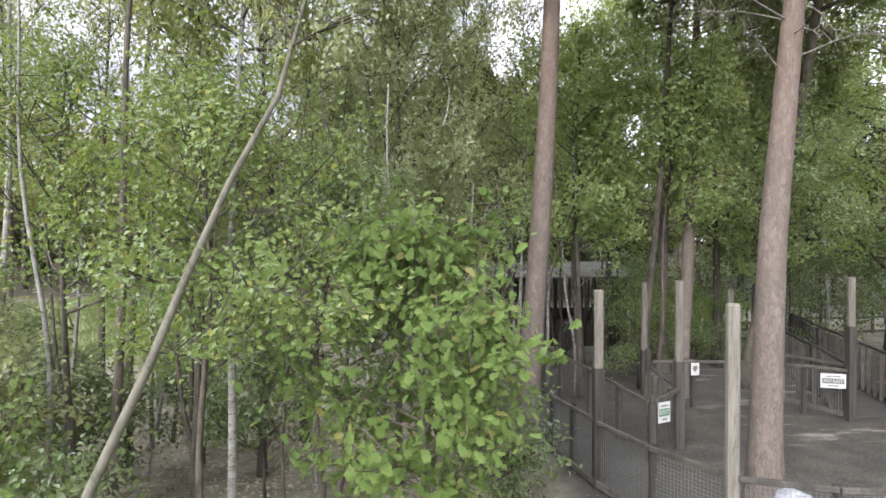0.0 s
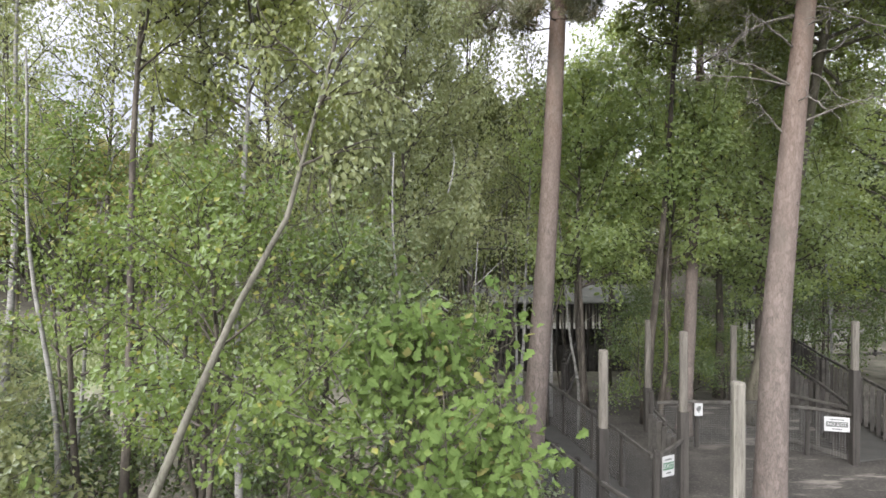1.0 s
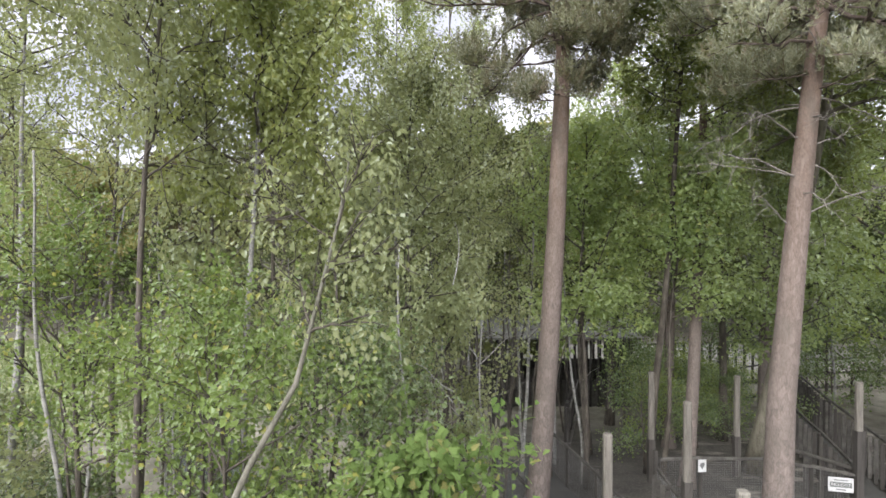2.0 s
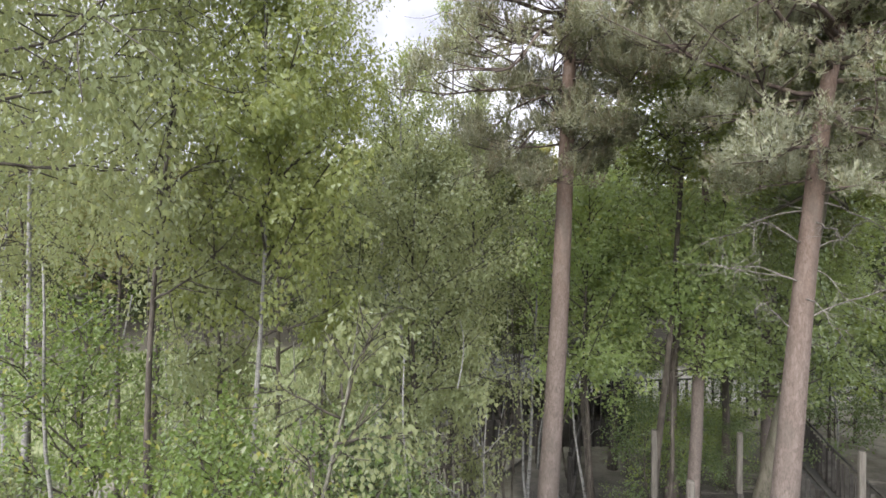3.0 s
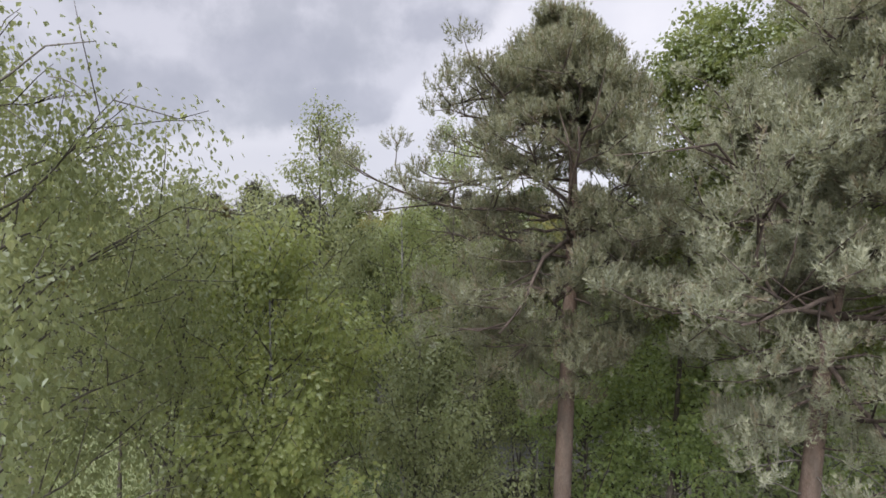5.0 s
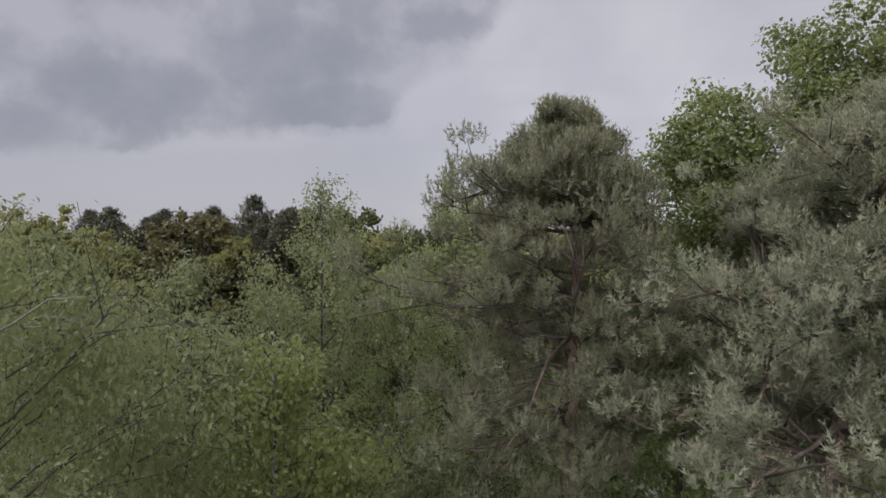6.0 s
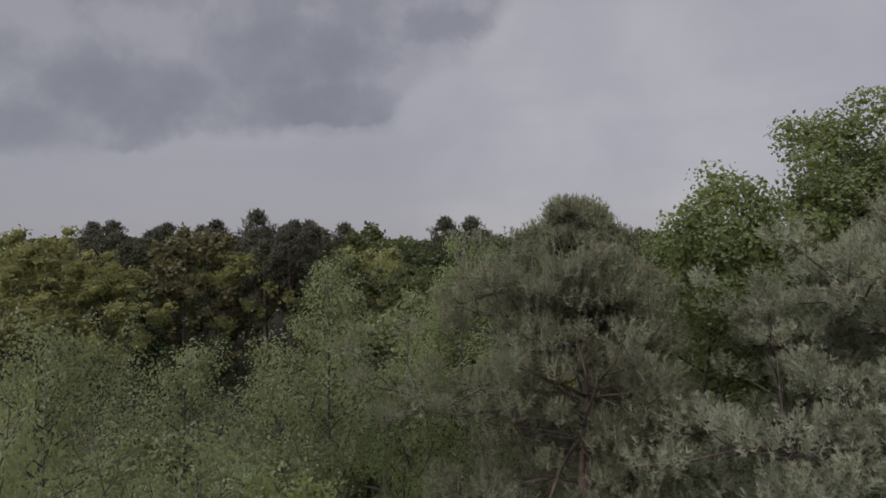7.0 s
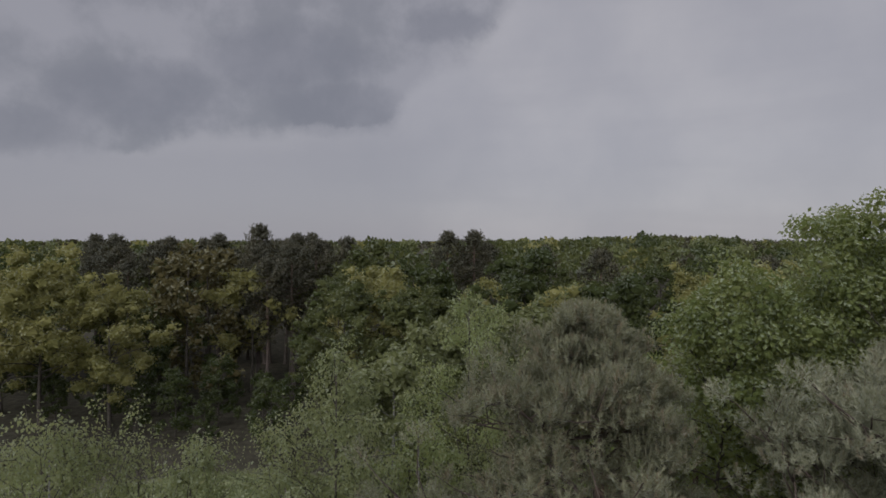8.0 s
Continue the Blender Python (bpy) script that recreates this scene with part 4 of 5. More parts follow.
# ---------------------------------------------------------------- the two near pines
P = math.pi
pine("pine_tree", "tall scots pine with bare pinkish trunk and dense grey-green crown", (1.24, 8.85, 0),
     [(1.24, 8.85, -0.4), (1.31, 8.85, 1.0), (1.48, 8.87, 3.3), (1.61, 8.88, 5.5), (1.71, 8.9, 7.9), (1.78, 8.9, 10.1), (1.76, 8.87, 11.5), (1.7, 8.8, 12.88)], 0.185, M_PINE_BARK, M_NEEDLE_BROWN, 11,
     [(7.5, 0.8, 3, -0.05), (7.95, 1.25, 5, 0.0), (8.4, 1.5, 7, 0.0), (8.85, 1.65, 7, 0.0), (9.2, 1.4, 6, 0.05), (9.95, 2.35, 8, 0.02), (10.15, 2.0, 7, 0.04), (10.95, 1.75, 8, 0.02), (11.15, 1.6, 8, 0.04), (11.4, 1.4, 8, 0.04), (11.65, 1.15, 8, 0.02), (11.9, 0.92, 8, 0.02), (12.15, 0.68, 8, 0.0), (12.4, 0.45, 7, 0.05), (12.65, 0.26, 6, 0.1), (12.88, 0.1, 4, 0.3)],
     tufts=26, sub=8, size=0.145, candles=0.14, spray=0.225, skew=(P, 0.3),
     dead=[(7.9, -0.2, 0.8, 0.2), (7.6, 0.1, 0.35, 0), (8.4, 0.2, 1.3, 0.1), (6.9, 3.4, 0.6, 0.3), (9.0, 2.9, 1.2, 0.5), (9.6, 3.6, 1.3, 0.6), (9.7, 5.4, 1.2, 0.5), (7.2, 1.2, 0.5, 0.2)],
     bare=[(9.55, 2.95, 2.7, 0.1), (9.85, 3.7, 2.3, 0.0), (9.3, 4.3, 1.6, 0.2), (10.1, 2.2, 1.8, 0.0), (9.75, 0.35, 1.5, 0.0), (10.3, 5.2, 1.3, 0.0), (10.6, 3.1, 1.9, 0.0), (10.75, 0.9, 1.1, 0.0), (9.1, 5.9, 0.9, 0.3)], taper=0.58, group="near pines")
pine("pine_tree", "stout scots pine with pale flaking trunk and dead lower branches", (3.97, 7.1, 0),
     [(3.97, 7.1, -0.4), (3.98, 7.1, 1.0), (4.05, 7.1, 3.3), (4.28, 7.12, 5.9), (4.55, 7.2, 8.1), (4.85, 7.25, 9.6), (5.2, 7.3, 11.3), (5.5, 7.3, 12.65)], 0.2, M_PINE_BARK, M_NEEDLE, 23,
     [(7.35, 1.0, 3, -0.1), (7.75, 1.5, 5, -0.05), (8.15, 1.9, 7, 0.0), (8.6, 2.3, 8, 0.0), (8.9, 0.8, 5, 0.1), (9.2, 2.3, 8, 0.05), (9.5, 0.8, 5, 0.1), (9.8, 2.35, 8, 0.1), (10.1, 0.8, 5, 0.1), (10.4, 2.1, 8, 0.1), (10.7, 0.8, 5, 0.1), (10.95, 1.8, 8, 0.1), (11.4, 1.5, 8, 0.1), (11.8, 1.15, 8, 0.1), (12.1, 0.9, 7, 0.1), (12.4, 0.6, 7, 0.15), (12.6, 0.35, 5, 0.5)],
     tufts=22, sub=8, size=0.15, candles=0.15, spray=0.225, skew=(4.4, 0.36),
     dead=[(5.55, 0.0, 1.5, 0.9), (5.35, 3.2, 1.2, -0.3), (5.8, 4.4, 1.1, 0.4), (6.0, 2.8, 1.4, 0.5), (6.2, 5.5, 1.0, 0.6), (6.5, 3.5, 1.5, 0.7), (6.4, 0.4, 1.3, 0.6), (6.9, 2.3, 1.2, -0.3), (5.2, 1.0, 0.5, 0.1), (4.6, 5.0, 0.25, 0), (7.3, 4.7, 1.1, 0.5), (6.75, 4.9, 1.3, 0.8), (6.9, 3.0, 1.6, 0.4), (7.2, 0.2, 1.6, 0.4), (7.0, 5.8, 1.4, 0.3), (6.0, 3.6, 1.7, 0.5)], taper=0.78, group="near pines")
for label, foot, top, rad, seed in (("slender scots pine behind the yard fence", (5.05, 12.3), (5.75, 12.9, 11.0), 0.145, 31), ("scots pine with brown trunk deep in the wood", (8.3, 15.2), (8.1, 15.2, 11.5), 0.15, 32),
                                    ("scots pine with brown trunk deep in the wood", (5.6, 14.7), (5.8, 14.8, 11.2), 0.14, 33)):
    st = stem_line((*foot, -0.3), top, np.random.default_rng(seed), 0.04, 9)
    pine("pine_tree", label, (*foot, 0), st, rad, M_PINE_BARK, M_NEEDLE, seed, [(8.0, 1.2, 3, 0.1), (9.0, 1.5, 4, 0.15), (9.8, 1.4, 5, 0.3), (10.4, 1.0, 5, 0.6)], tufts=12, sub=5, candles=0.08,
         dead=[(4.2, 2.9, 1.3, 0.2), (5.0, 0.4, 1.2, 0.3), (6.2, 3.6, 1.2, 0.3), (7.0, 5.0, 1.0, 0.3)], group="pines in the wood")

# ---------------------------------------------------------------- broadleaf trees near by
broadleaf("oak_tree", "large green oak with a full rounded crown behind the pine", (6.9, 13.1, 0), (7.1, 9.4, 13.5), 0.17, M_BARK, M_LEAF_CROWN, 41, crown_lo=0.55, reach=3.1, limbs=66, count=105000, size=0.077, spread=0.2, profile=DOME,
          subs=5, up=-0.05, puff=0.38, core=0.24)
broadleaf("oak_tree", "slim yellow-green oak leaning out of the wood", (4.5, 13.0, 0), (4.1, 9.8, 12.9), 0.09, M_DARK_STEM, M_LEAF_CROWN, 40, crown_lo=0.6, reach=1.85, profile=DOME, limbs=36, count=26000, size=0.085, spread=0.2,
          subs=7, up=0.1, puff=0.34, core=0.24)
broadleaf("oak_sapling", "young oak with large pale green lobed leaves", (-0.3, 5.05, -0.4), (-0.28, 4.95, 3.1), 0.04, M_BARK, M_LEAF_OAK_NEAR, 42, crown_lo=0.32, reach=1.15, limbs=34, count=5200, size=0.105, spread=0.08, flat=0.9, droop=0.15,
          template=(LOBED, LOBED_F), subs=8, up=0.25, sub_len=0.5, singles=280)
broadleaf("oak_sapling", "young oak with yellow-green leaves on dark forked stems", (-2.25, 5.2, -0.4), (-2.2, 5.15, 4.3), 0.05, M_DARK_STEM, M_LEAF_YELLOW, 43, crown_lo=0.52, reach=1.45, limbs=26, count=12000, size=0.056, spread=0.10, flat=0.9,
          subs=8, up=0.3)
broadleaf("oak_sapling", "young oak with yellow-green leaves in the birch thicket", (-4.6, 7.2, -0.4), (-4.6, 7.2, 5.2), 0.06, M_DARK_STEM, M_LEAF_YELLOW, 44, crown_lo=0.5, reach=1.6, limbs=24, count=9000, size=0.06, spread=0.13,
          subs=8, up=0.3)
broadleaf("oak_sapling", "young oak with yellow-green leaves in the birch thicket", (-1.3, 6.9, -0.4), (-1.2, 6.9, 3.8), 0.05, M_DARK_STEM, M_LEAF_BUSH, 47, crown_lo=0.4, reach=1.3, limbs=24, count=8500, size=0.062, spread=0.12,
          subs=8, up=0.3)
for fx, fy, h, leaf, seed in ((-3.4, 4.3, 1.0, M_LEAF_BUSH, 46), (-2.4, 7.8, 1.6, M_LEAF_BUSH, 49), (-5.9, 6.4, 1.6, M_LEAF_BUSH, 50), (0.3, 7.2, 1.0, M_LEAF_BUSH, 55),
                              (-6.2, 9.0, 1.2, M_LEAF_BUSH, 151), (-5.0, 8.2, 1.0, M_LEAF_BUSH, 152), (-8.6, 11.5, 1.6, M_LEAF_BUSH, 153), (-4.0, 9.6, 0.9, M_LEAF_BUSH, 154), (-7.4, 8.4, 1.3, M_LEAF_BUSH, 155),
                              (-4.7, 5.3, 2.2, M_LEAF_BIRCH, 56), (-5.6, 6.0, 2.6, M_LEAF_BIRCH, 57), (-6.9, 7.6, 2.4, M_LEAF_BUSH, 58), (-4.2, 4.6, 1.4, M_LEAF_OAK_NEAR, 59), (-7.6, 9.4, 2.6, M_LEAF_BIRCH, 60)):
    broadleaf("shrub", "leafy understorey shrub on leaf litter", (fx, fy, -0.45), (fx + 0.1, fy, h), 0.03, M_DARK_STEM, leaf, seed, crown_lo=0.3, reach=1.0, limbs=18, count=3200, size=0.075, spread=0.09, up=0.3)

# the leaning birch close to the camera's line
lean = [(-3.2, 3.95, -0.4), (-2.85, 3.9, 0.6), (-2.39, 3.87, 1.6), (-1.98, 3.86, 2.45), (-1.72, 3.85, 3.05), (-1.42, 3.85, 3.7), (-1.1, 3.86, 4.27), (-0.95, 3.95, 4.9), (-0.85, 4.1, 5.4), (-0.8, 4.3, 5.9)]
broadleaf("birch_tree", "slender leaning birch with a smooth grey stem", (-3.2, 3.95, -0.4), None, 0.046, M_GREY_STEM, M_LEAF_BIRCH, 51, stem=lean, limb=M_DARK_STEM, crown_lo=0.7, reach=0.6, limbs=9, count=1200, size=0.052, spread=0.1, hang=0.25, droop=0.9, up=0.3, group="birches")
near_birch = broadleaf("birch_tree", "birch with long trailing sprays of small leaves", (-3.75, 4.1, -0.4), (-3.6, 3.9, 10.8), 0.06, M_GREY_STEM, M_LEAF_BIRCH, 52, limb=M_DARK_STEM, crown_lo=0.66, reach=1.7, limbs=36, count=28000, size=0.05, spread=0.1, hang=0.75, droop=1.0, up=0.15, group="birches")
snag = Geo()
r = np.random.default_rng(9)
snag.tube([(0.35, -0.3, 10.75), (0.7, -0.75, 10.85), (1.05, -0.85, 11.0), (1.3, -0.9, 11.15), (1.6, -0.92, 11.17)], (0.012, 0.01, 0.007, 0.005, 0.003), 5)
for e in (0.35, 0.5, 0.7):
    snag.tube(wander(r, (0.35 + 1.2 * e, -0.3 - 0.6 * e, 10.75 + 0.4 * e), (0.5, 0.1, -0.15), 0.3, 4, 0.2), np.linspace(0.004, 0.002, 5), 4)
part("dead_branch", snag, M_DEAD, near_birch, "bare curved dead branch", smooth=True)
arch = Geo()
arch.tube([(-0.45, 1.2, 10.35), (-0.3, 1.25, 10.52), (0.0, 1.3, 10.72), (0.2, 1.3, 10.88), (0.42, 1.3, 10.97), (0.6, 1.3, 10.97), (0.72, 1.3, 10.88)], (0.012, 0.012, 0.01, 0.008, 0.006, 0.004, 0.003), 5)
arch.tube([(0.05, 1.3, 10.74), (0.25, 1.28, 10.76), (0.5, 1.25, 10.7)], (0.006, 0.004, 0.002), 4)
part("branch", arch, M_DARK_STEM, near_birch, "dark arched branch with bare tip", smooth=True)

BIRCHES = (  # foot, top, stem radius, lowest limb, reach, leaves, profile, leaf, seed
    ((-3.5, 6.0), (-3.0, 6.0, 10.0), 0.06, 0.6, 1.2, 7500, ROUND, M_LEAF_BIRCH, 61),
    ((-5.3, 9.6), (-4.8, 9.5, 10.6), 0.08, 0.62, 1.5, 10500, BROW, M_LEAF_BIRCH, 62),
    ((-2.4, 6.5), (-2.2, 6.5, 9.6), 0.055, 0.58, 1.35, 18000, BROW, M_LEAF_LIME, 63),
    ((-2.9, 9.2), (-3.0, 9.3, 10.2), 0.06, 0.36, 1.5, 12500, BROW, M_LEAF_BIRCH, 79),
    ((-2.6, 10.8), (-2.5, 10.7, 11.9), 0.07, 0.45, 1.5, 17000, ROUND, M_LEAF_BIRCH, 64),
    ((-0.7, 8.9), (-0.55, 8.8, 8.0), 0.06, 0.3, 1.55, 22000, BROW, M_LEAF_BIRCH, 65),
    ((-1.3, 11.9), (-1.1, 11.7, 10.3), 0.08, 0.32, 1.9, 17000, BROW, M_LEAF_OLIVE, 66),
    ((0.4, 12.6), (0.5, 12.4, 9.6), 0.07, 0.48, 1.6, 8000, BROW, M_LEAF_BIRCH, 67),
    ((-7.0, 11.8), (-6.8, 11.6, 9.8), 0.08, 0.55, 1.6, 5000, ROUND, M_LEAF_BIRCH, 68),
    ((-7.3, 9.4), (-7.0, 9.3, 10.6), 0.08, 0.76, 1.6, 9000, BROW, M_LEAF_BIRCH, 69),
    ((-6.4, 7.3), (-6.3, 7.2, 9.6), 0.07, 0.58, 1.5, 8000, ROUND, M_LEAF_BIRCH, 70),
    ((-4.3, 14.0), (-4.2, 14.0, 9.8), 0.07, 0.45, 1.6, 4500, ROUND, M_LEAF_BIRCH, 71),
    ((1.55, 12.4), (1.7, 12.3, 8.4), 0.045, 0.45, 1.0, 3500, ROUND, M_LEAF_BIRCH, 72),
    ((-0.1, 14.7), (0.0, 14.4, 12.4), 0.08, 0.3, 1.9, 18000, ROUND, M_LEAF_OLIVE, 74),
    ((16.4, 24.6), (16.5, 24.8, 9.2), 0.10, 0.5, 1.8, 8000, ROUND, M_LEAF_OAK, 75),
    ((-8.7, 11.6), (-8.8, 11.6, 9.2), 0.08, 0.5, 1.7, 8000, ROUND, M_LEAF_OLIVE, 77),
    ((-10.6, 13.4), (-10.5, 13.4, 9.0), 0.08, 0.5, 1.8, 8000, ROUND, M_LEAF_BIRCH, 78),
    ((-3.0, 6.9), (-3.1, 6.9, 8.2), 0.05, 0.45, 1.1, 6000, SPIRE, M_LEAF_BIRCH, 76),
)
for (fx, fy), top, rad, lo, reach, count, prof, leaf, seed in BIRCHES:
    broadleaf("birch_tree", "yellow-green birch with a slim upright stem" if leaf is M_LEAF_LIME else "grey-green birch with trailing sprays and slim stem", (fx, fy, float(ground_z(fx, fy))), top, rad,
              M_BIRCH_BARK if seed % 3 == 0 else M_DARK_STEM, leaf, seed, limb=M_DARK_STEM, crown_lo=lo, reach=reach, limbs=28, count=count, size=0.066, spread=0.10, hang=0.3, droop=0.7, profile=prof, up=0.3 if prof is BROW else 0.5, group="birches")

GREENS = (  # foot, top, radius, lowest limb, reach, leaves, leaf, seed
    ((3.4, 14.2), (3.3, 14.0, 7.8), 0.10, 0.4, 1.7, 6000, M_LEAF_LIFTED, 81),
    ((4.6, 16.5), (4.7, 16.3, 10.0), 0.11, 0.3, 2.1, 8000, M_LEAF_LIFTED, 82),
    ((7.2, 15.2), (7.2, 15.0, 11.8), 0.11, 0.22, 2.2, 9000, M_LEAF_DEEP, 83),
    ((10.6, 13.2), (10.4, 12.8, 12.0), 0.12, 0.2, 2.5, 11000, M_LEAF_OAK, 84),
    ((9.6, 17.5), (9.6, 17.2, 12.0), 0.12, 0.35, 2.5, 12000, M_LEAF_DEEP, 85),
    ((13.2, 17.0), (13.0, 16.8, 12.0), 0.12, 0.15, 2.6, 12000, M_LEAF_DEEP, 86),
    ((8.6, 8.6), (8.4, 8.8, 11.0), 0.10, 0.33, 2.0, 6500, M_LEAF_DEEP, 87),
    ((2.9, 12.2), (2.8, 12.1, 7.6), 0.06, 0.4, 1.4, 6500, M_LEAF_LIFTED, 90),
    ((4.7, 12.7), (5.0, 11.9, 7.0), 0.06, 0.5, 1.8, 6500, M_LEAF_LIFTED, 91),
    ((7.2, 13.0), (7.3, 12.3, 7.2), 0.06, 0.4, 1.9, 8000, M_LEAF_DEEP, 92),
)
for (fx, fy), top, rad, lo, reach, count, leaf, seed in GREENS:
    broadleaf("broadleaf_tree", "fresh green broadleaf tree in the shaded wood", (fx, fy, 0), top, rad, M_DARK_STEM, leaf, seed, crown_lo=lo, reach=reach, limbs=28, count=int(count * 1.6), size=0.1, spread=0.17, up=0.2, group="understorey trees")

# thin bare stems in the thicket
for n in range(78):
    r = np.random.default_rng(900 + n)
    if n < 22:
        x, y = r.uniform(-6.5, 0.4), r.uniform(6.5, 13.5)
    elif n < 46:
        x, y = r.uniform(-1.0, 13.0), r.uniform(15.5, 24.0)
    else:
        x, y = r.uniform(-0.8, 3.4), r.uniform(11.2, 18.0)
    h = r.uniform(4.0, 7.5)
    geo = Geo()
    geo.tube(stem_line((0, 0, -0.2), (r.normal(0, 0.5), r.normal(0, 0.3), h), r, 0.08), np.linspace(1, 0.3, 14) * r.uniform(0.02, 0.05), 6)
    for k in range(4):
        s = r.uniform(0.4, 0.95) * h
        geo.tube(wander(r, (0, 0, s), (r.normal(), r.normal(), 0.8), r.uniform(0.4, 1.1), 4, 0.2), np.linspace(0.01, 0.003, 5), 4)
    st = tagged(part("young_stem", geo, M_BIRCH_BARK if n % 3 == 0 else M_DARK_STEM, smooth=True), "thin bare young stem in the thicket", "tree", "young stems")
    st.location = (x, y, float(ground_z(x, y)))

# ---------------------------------------------------------------- woods beyond: a few kinds, copied
FAR = []
for fine in (True, False):   # the standing edge of the far wood, and the plainer trees deep in it
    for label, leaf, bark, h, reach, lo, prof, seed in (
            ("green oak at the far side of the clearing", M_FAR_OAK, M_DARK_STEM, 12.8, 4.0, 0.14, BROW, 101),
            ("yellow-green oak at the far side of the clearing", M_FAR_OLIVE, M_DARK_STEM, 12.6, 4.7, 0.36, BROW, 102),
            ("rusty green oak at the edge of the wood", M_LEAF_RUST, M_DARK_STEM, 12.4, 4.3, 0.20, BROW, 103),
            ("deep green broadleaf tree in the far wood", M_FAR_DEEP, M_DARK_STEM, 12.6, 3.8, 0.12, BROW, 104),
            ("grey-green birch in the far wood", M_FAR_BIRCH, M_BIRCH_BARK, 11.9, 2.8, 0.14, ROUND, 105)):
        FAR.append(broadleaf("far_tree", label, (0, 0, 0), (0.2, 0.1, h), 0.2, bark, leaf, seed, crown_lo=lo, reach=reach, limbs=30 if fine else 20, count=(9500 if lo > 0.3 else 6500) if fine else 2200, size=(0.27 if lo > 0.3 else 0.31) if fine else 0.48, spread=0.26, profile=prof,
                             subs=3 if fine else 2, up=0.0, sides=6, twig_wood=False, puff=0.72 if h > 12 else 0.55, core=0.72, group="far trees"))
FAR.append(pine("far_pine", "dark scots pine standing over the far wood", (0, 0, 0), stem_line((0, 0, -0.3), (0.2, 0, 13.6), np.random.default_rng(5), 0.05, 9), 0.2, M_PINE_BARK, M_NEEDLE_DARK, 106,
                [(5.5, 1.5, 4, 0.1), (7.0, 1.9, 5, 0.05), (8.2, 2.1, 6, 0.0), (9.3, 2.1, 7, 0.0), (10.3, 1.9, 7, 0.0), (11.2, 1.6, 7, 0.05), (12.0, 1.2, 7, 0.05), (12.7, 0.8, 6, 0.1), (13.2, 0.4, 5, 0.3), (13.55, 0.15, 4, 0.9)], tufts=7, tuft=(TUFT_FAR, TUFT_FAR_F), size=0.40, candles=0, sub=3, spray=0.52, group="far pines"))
OAK, YEL, RUST, DEEP, BIR, PIN = 0, 1, 2, 3, 4, 10
used = set()
rng = np.random.default_rng(21)


def plant(kind, x, y, scale, turn):
    if kind != PIN and (y > 49 or y < 0 or scale < 0.6):
        kind += 5
    if kind == PIN:
        scale *= 0.93
    m = Matrix.Translation((x, y, float(ground_z(x, y)) - 0.1)) @ Matrix.Rotation(turn, 4, "Z") @ Matrix.Scale(scale, 4)
    if kind in used:
        copy_thing(FAR[kind], m)
    else:
        used.add(kind)
        FAR[kind].matrix_basis = m


def clearing(x, y):
    return ((x + 12) / 13) ** 2 + ((y - 25.5) / 11.5) ** 2 < 1.15 or (x < -16 and 34 < y < 47 and x > -34)


for kind, x, y, s in ((YEL, -29.4, 40.5, 0.92), (YEL, -25.0, 41.5, 0.88), (YEL, -35.5, 44, 0.88), (OAK, -43, 49, 0.86), (DEEP, -47, 55, 0.9), (OAK, -41, 58, 0.92), (DEEP, -52, 63, 0.94), (RUST, -23.0, 49.5, 0.95), (PIN, -20.6, 60.5, 1.2), (PIN, -44.5, 72, 1.02), (OAK, -8.3, 57.5, 1.15), (RUST, -23.5, 55, 1.05), (YEL, -19.0, 54, 0.85),
                      (PIN, -17.0, 60, 0.98), (PIN, -19.2, 56.5, 0.93), (PIN, -15.6, 56, 0.95), (PIN, -14.2, 59, 0.97), (PIN, -17.2, 52.5, 0.86), (PIN, -12.0, 64, 0.99), (OAK, -9.5, 48, 0.95), (YEL, -5.5, 45, 0.9), (PIN, -0.5, 62, 1.03), (PIN, 2.5, 64, 1.04), (OAK, -33, 62, 0.97), (DEEP, -28.5, 63, 0.97), (DEEP, -38, 66, 1.0), (OAK, -14, 61.5, 0.97), (DEEP, -4, 60, 1.0),
                      (OAK, -3.0, 38, 0.9), (DEEP, -2.5, 50, 1.0), (OAK, 10.5, 40, 0.94), (BIR, 15.5, 29, 1.0), (DEEP, 5.0, 42, 0.98), (YEL, 6.5, 33, 0.86), (BIR, 1.5, 28, 0.88),
                      (OAK, 21.0, 38, 0.98), (PIN, 17.5, 33, 0.9), (BIR, -1.0, 27, 0.85), (DEEP, 9.0, 33, 0.9), (BIR, 4.0, 31, 0.85), (DEEP, 17.5, 27, 0.88), (BIR, -2.5, 20, 0.82), (OAK, 1.0, 21.5, 0.82)):
    plant(kind, x, y, s, rng.uniform(0, 6.28))
for n in range(22):   # the row of pines that closes the far wood
    plant(PIN, -42 + 1.25 * n + rng.normal(0, 0.7), rng.uniform(62, 70), rng.uniform(0.9, 1.03), rng.uniform(0, 6.28))
for x, y in ((-20, 41), (-17, 39), (-24, 46.5), (-15, 45), (-30, 48), (-11.5, 41), (-12, 37), (-19, 49), (-36, 50), (-22, 52), (-27, 45), (-31, 44.5), (-23.5, 42.5), (-18, 43.5), (-33, 47), (-26, 49)):
    plant(DEEP, x, y, rng.uniform(0.28, 0.5), rng.uniform(0, 6.28))
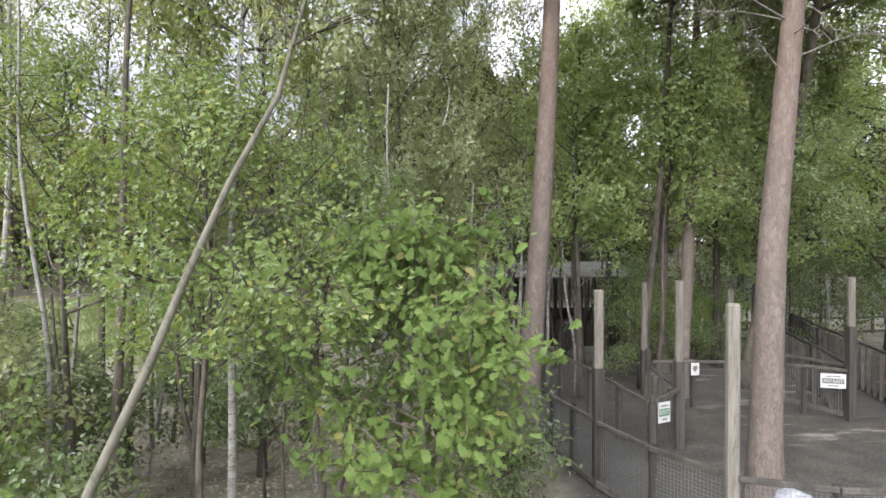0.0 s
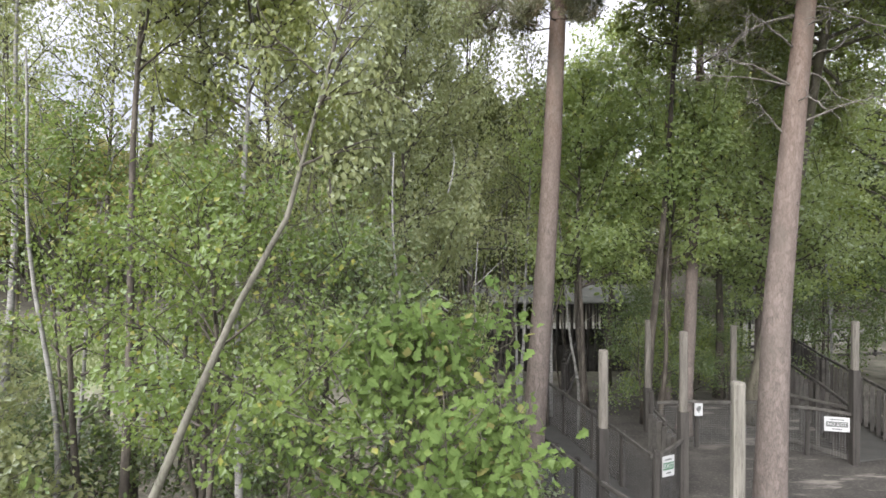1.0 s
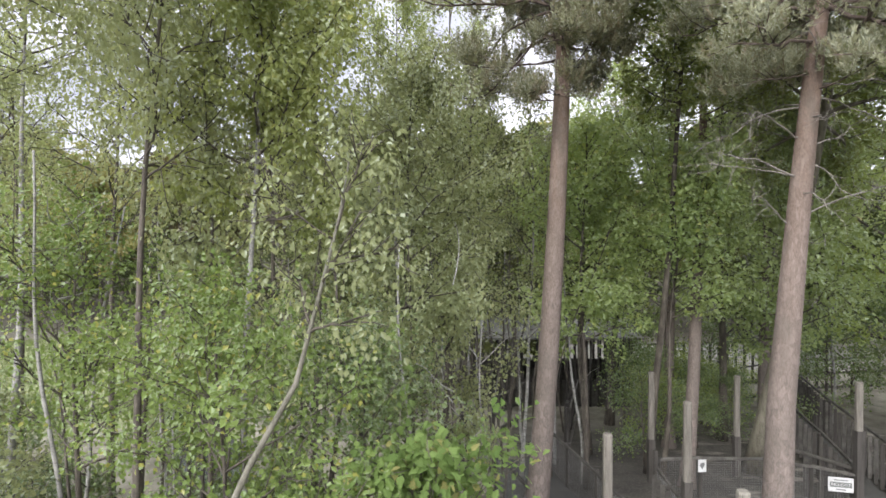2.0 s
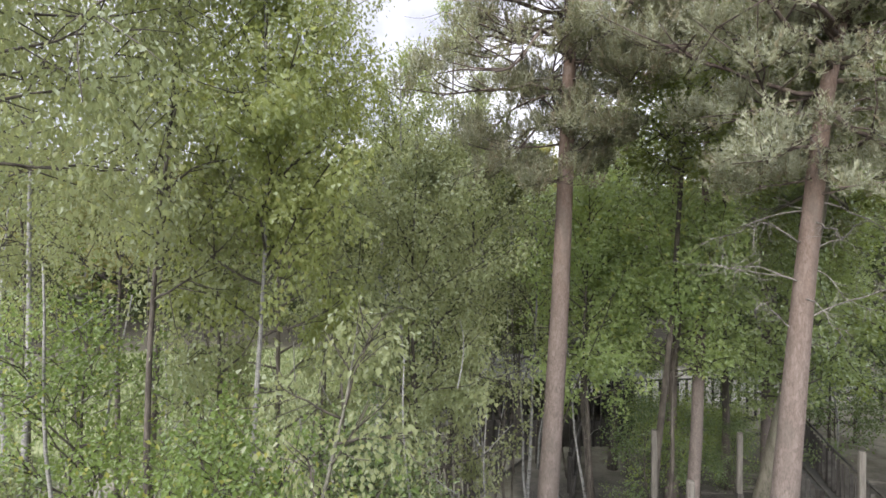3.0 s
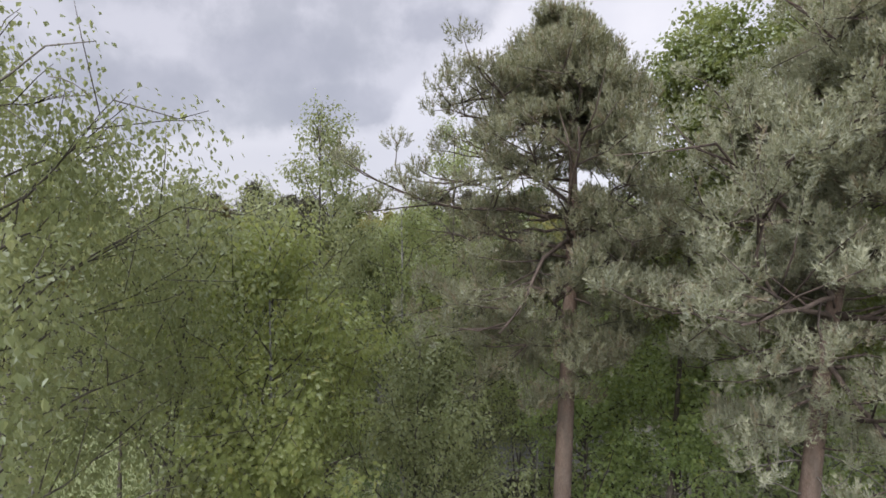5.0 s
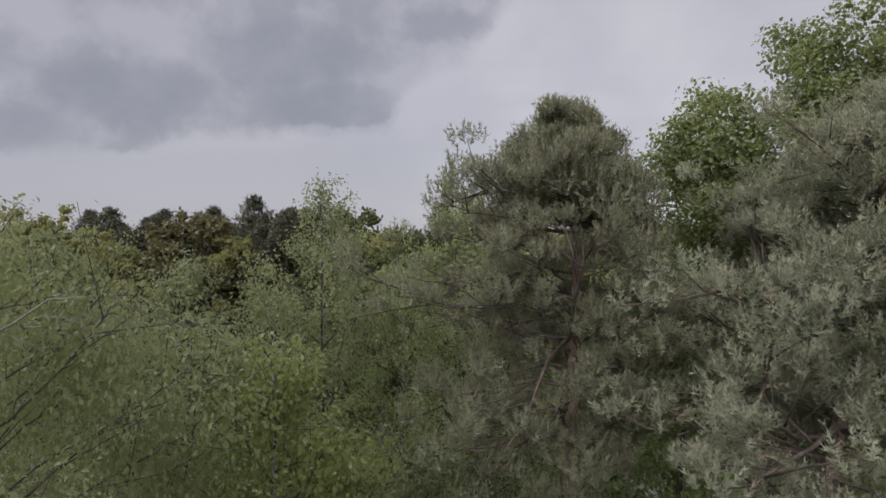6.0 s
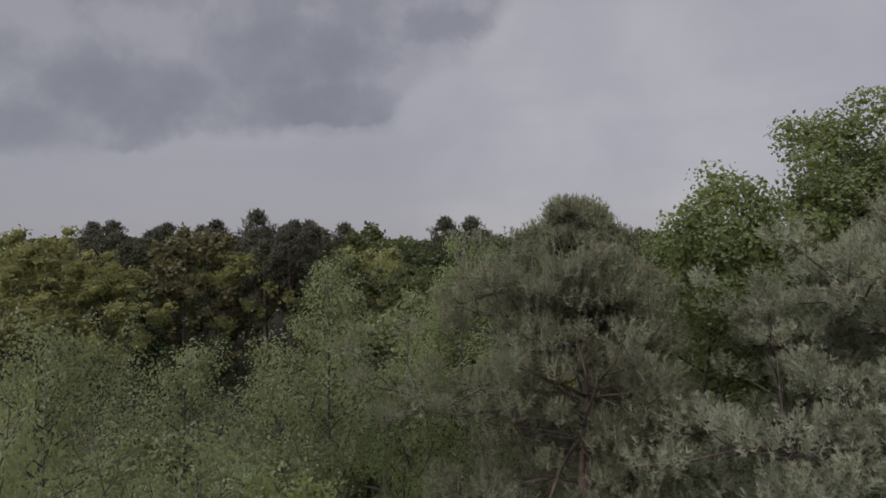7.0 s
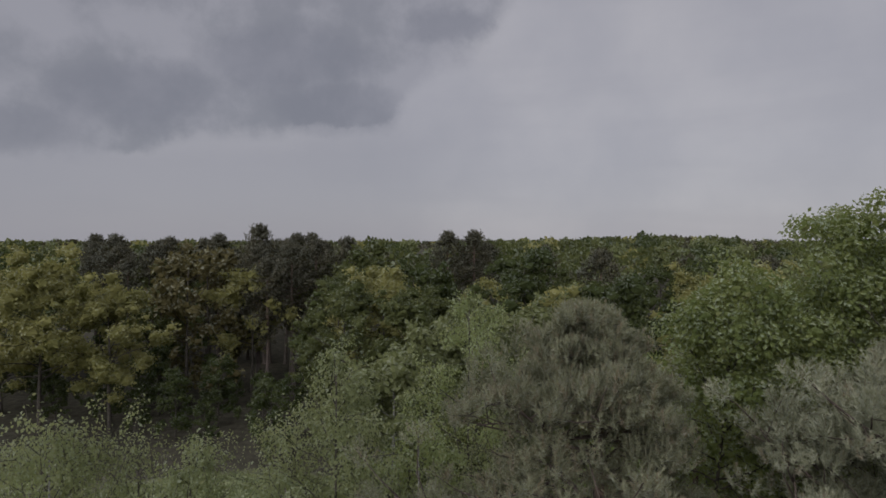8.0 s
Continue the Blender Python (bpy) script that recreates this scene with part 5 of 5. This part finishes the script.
for gy_ in np.arange(33, 68, 8.5):
    for gx_ in np.arange(-0.88 * gy_, 0.9 * gy_, 9.0):
        x, y = gx_ + rng.uniform(-3, 3), gy_ + rng.uniform(-3.2, 3.2)
        if clearing(x, y) or rng.uniform() < 0.12 or (y < 56 and -0.37 < x / y < -0.2):
            continue
        plant(int(rng.choice((OAK, YEL, RUST, DEEP, BIR, PIN), p=(0.30, 0.17, 0.02, 0.2, 0.17, 0.14))), x, y, rng.uniform(0.84, 1.0) * (0.86 if x / y < -0.35 else 1.0), rng.uniform(0, 6.28))

# the wood closes behind the camera as well
for x, y in ((-34, -22), (-22, -34), (-8, -42), (7, -40), (21, -36), (35, -24), (42, -6), (-42, -4)):
    plant(int(rng.choice((OAK, DEEP, BIR))), x, y, rng.uniform(0.85, 0.95), rng.uniform(0, 6.28))

for k in sorted(set(range(11)) - used):
    used.add(k)
    FAR[k].matrix_basis = Matrix.Translation((50 - 4 * k, -48, float(ground_z(50 - 4 * k, -48)) - 0.1))
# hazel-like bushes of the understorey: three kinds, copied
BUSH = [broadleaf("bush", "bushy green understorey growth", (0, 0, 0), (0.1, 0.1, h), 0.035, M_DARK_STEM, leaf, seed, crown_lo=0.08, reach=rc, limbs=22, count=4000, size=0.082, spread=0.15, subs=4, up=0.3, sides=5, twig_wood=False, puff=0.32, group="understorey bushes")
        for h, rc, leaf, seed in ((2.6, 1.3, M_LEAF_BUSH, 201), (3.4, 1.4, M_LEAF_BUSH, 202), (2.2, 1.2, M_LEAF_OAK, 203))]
first = set()
spots = [(4.6, 13.6), (5.5, 14.8), (6.3, 14.6), (7.3, 14.9), (7.8, 16.4), (12.4, 13.4), (13.6, 15.6), (10.9, 16.4), (13.0, 18.6), (14.6, 17.2), (16.0, 19.6),
         (8.4, 18.6), (11.2, 19.4), (6.4, 18.8), (7.3, 16.6), (5.9, 17.1), (17.8, 23.2), (18.6, 20.4), (0.6, 23.5), (-1.8, 17.2), (-5.4, 13.2),
         (-11.4, 12.6), (-1.2, 21.0), (-12.8, 9.8), (12.6, 11.0)]
for n, (x, y) in enumerate(spots):
    kind = int(rng.choice(3, p=(0.4, 0.42, 0.18)))
    m = Matrix.Translation((x, y, float(ground_z(x, y)) - 0.05)) @ Matrix.Rotation(rng.uniform(0, 6.28), 4, "Z") @ Matrix.Scale(rng.uniform(0.65, 0.95) if 3.5 < x < 9 else rng.uniform(0.8, 1.3), 4)
    if kind in first:
        copy_thing(BUSH[kind], m)
    else:
        first.add(kind)
        BUSH[kind].matrix_basis = m

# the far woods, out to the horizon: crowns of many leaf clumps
# olive and birch leaves mixed in to pale the distance in place of haze
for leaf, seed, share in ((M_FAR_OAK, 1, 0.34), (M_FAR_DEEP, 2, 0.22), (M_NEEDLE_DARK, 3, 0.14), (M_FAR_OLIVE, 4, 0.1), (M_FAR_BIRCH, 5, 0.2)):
    r = np.random.default_rng(2000 + seed)
    geo = Geo()
    for ring, (y0, y1, trees, clumps, size) in enumerate(((66, 150, 300, 240, 0.52), (150, 420, 420, 95, 1.1), (420, 1500, 800, 26, 3.0))):
        n = int(trees * share)
        ty = y0 + (y1 - y0) * r.uniform(0, 1, n) ** 0.7
        tx = r.uniform(-0.95, 0.95, n) * ty
        rad = r.uniform(2.4, 4.2, n) * (1 + ring * 0.25)
        top = ground_z(tx, ty) + r.uniform(10.4, 14.0, n)
        k = np.repeat(np.arange(n), clumps)
        d = unit(r.normal(0, 1, (len(k), 3)))
        d[:, 2] = np.abs(d[:, 2]) * 1.1 - 0.2
        pos = np.stack([tx[k], ty[k], top[k] - 4.2], 1) + d * np.stack([rad[k], rad[k], np.full(len(k), 4.0)], 1) * r.uniform(0.75, 1.02, len(k))[:, None]
        geo.scatter(LEAF, LEAF_F, pos, r.normal(0, 1, (len(k), 3)) + d * 0.5, r.normal(0, 0.6, (len(k), 3)) + d, size * r.uniform(0.7, 1.3, len(k)) * 1.6)
    tagged(part("far_woods", geo, leaf), "far unbroken woodland canopy reaching the horizon", "woods", kind="stuff")

# ---------------------------------------------------------------- litter and grass on the ground
r = np.random.default_rng(77)
n = 15000
x, y = r.uniform(-7, 1.2, n), r.uniform(4.2, 13, n)
x[9000:], y[9000:] = r.uniform(-12, 14, 6000), r.uniform(-12, 5, 6000)
lit = Geo()
lit.scatter(LEAF, LEAF_F, np.stack([x, y, ground_z(x, y) + 0.015], 1), r.normal(0, 1, (n, 3)) * (1, 1, 0.25), r.normal(0, 0.3, (n, 3)) + (0, 0, 1), r.uniform(0.05, 0.11, n))
tagged(part("leaf_litter", lit, M_LITTER), "dry pale fallen leaves on the wood floor", "leaves", kind="stuff")
n = 26000
th, q = r.uniform(0, 6.283, n), np.sqrt(r.uniform(0, 1, n))
x, y = -12 + 11.5 * q * np.cos(th), 25.5 + 9.5 * q * np.sin(th)
grass = Geo()
grass.scatter([(0, -0.08, 0), (0, 0.08, 0), (1, 0, 0.1)], [(0, 1, 2)], np.stack([x, y, ground_z(x, y)], 1), r.normal(0, 0.35, (n, 3)) + (0, 0, 1), r.normal(0, 1, (n, 3)), r.uniform(0.12, 0.35, n))
tagged(part("meadow_grass", grass, M_GRASS), "pale rough grass of an open meadow", "grass", kind="stuff")
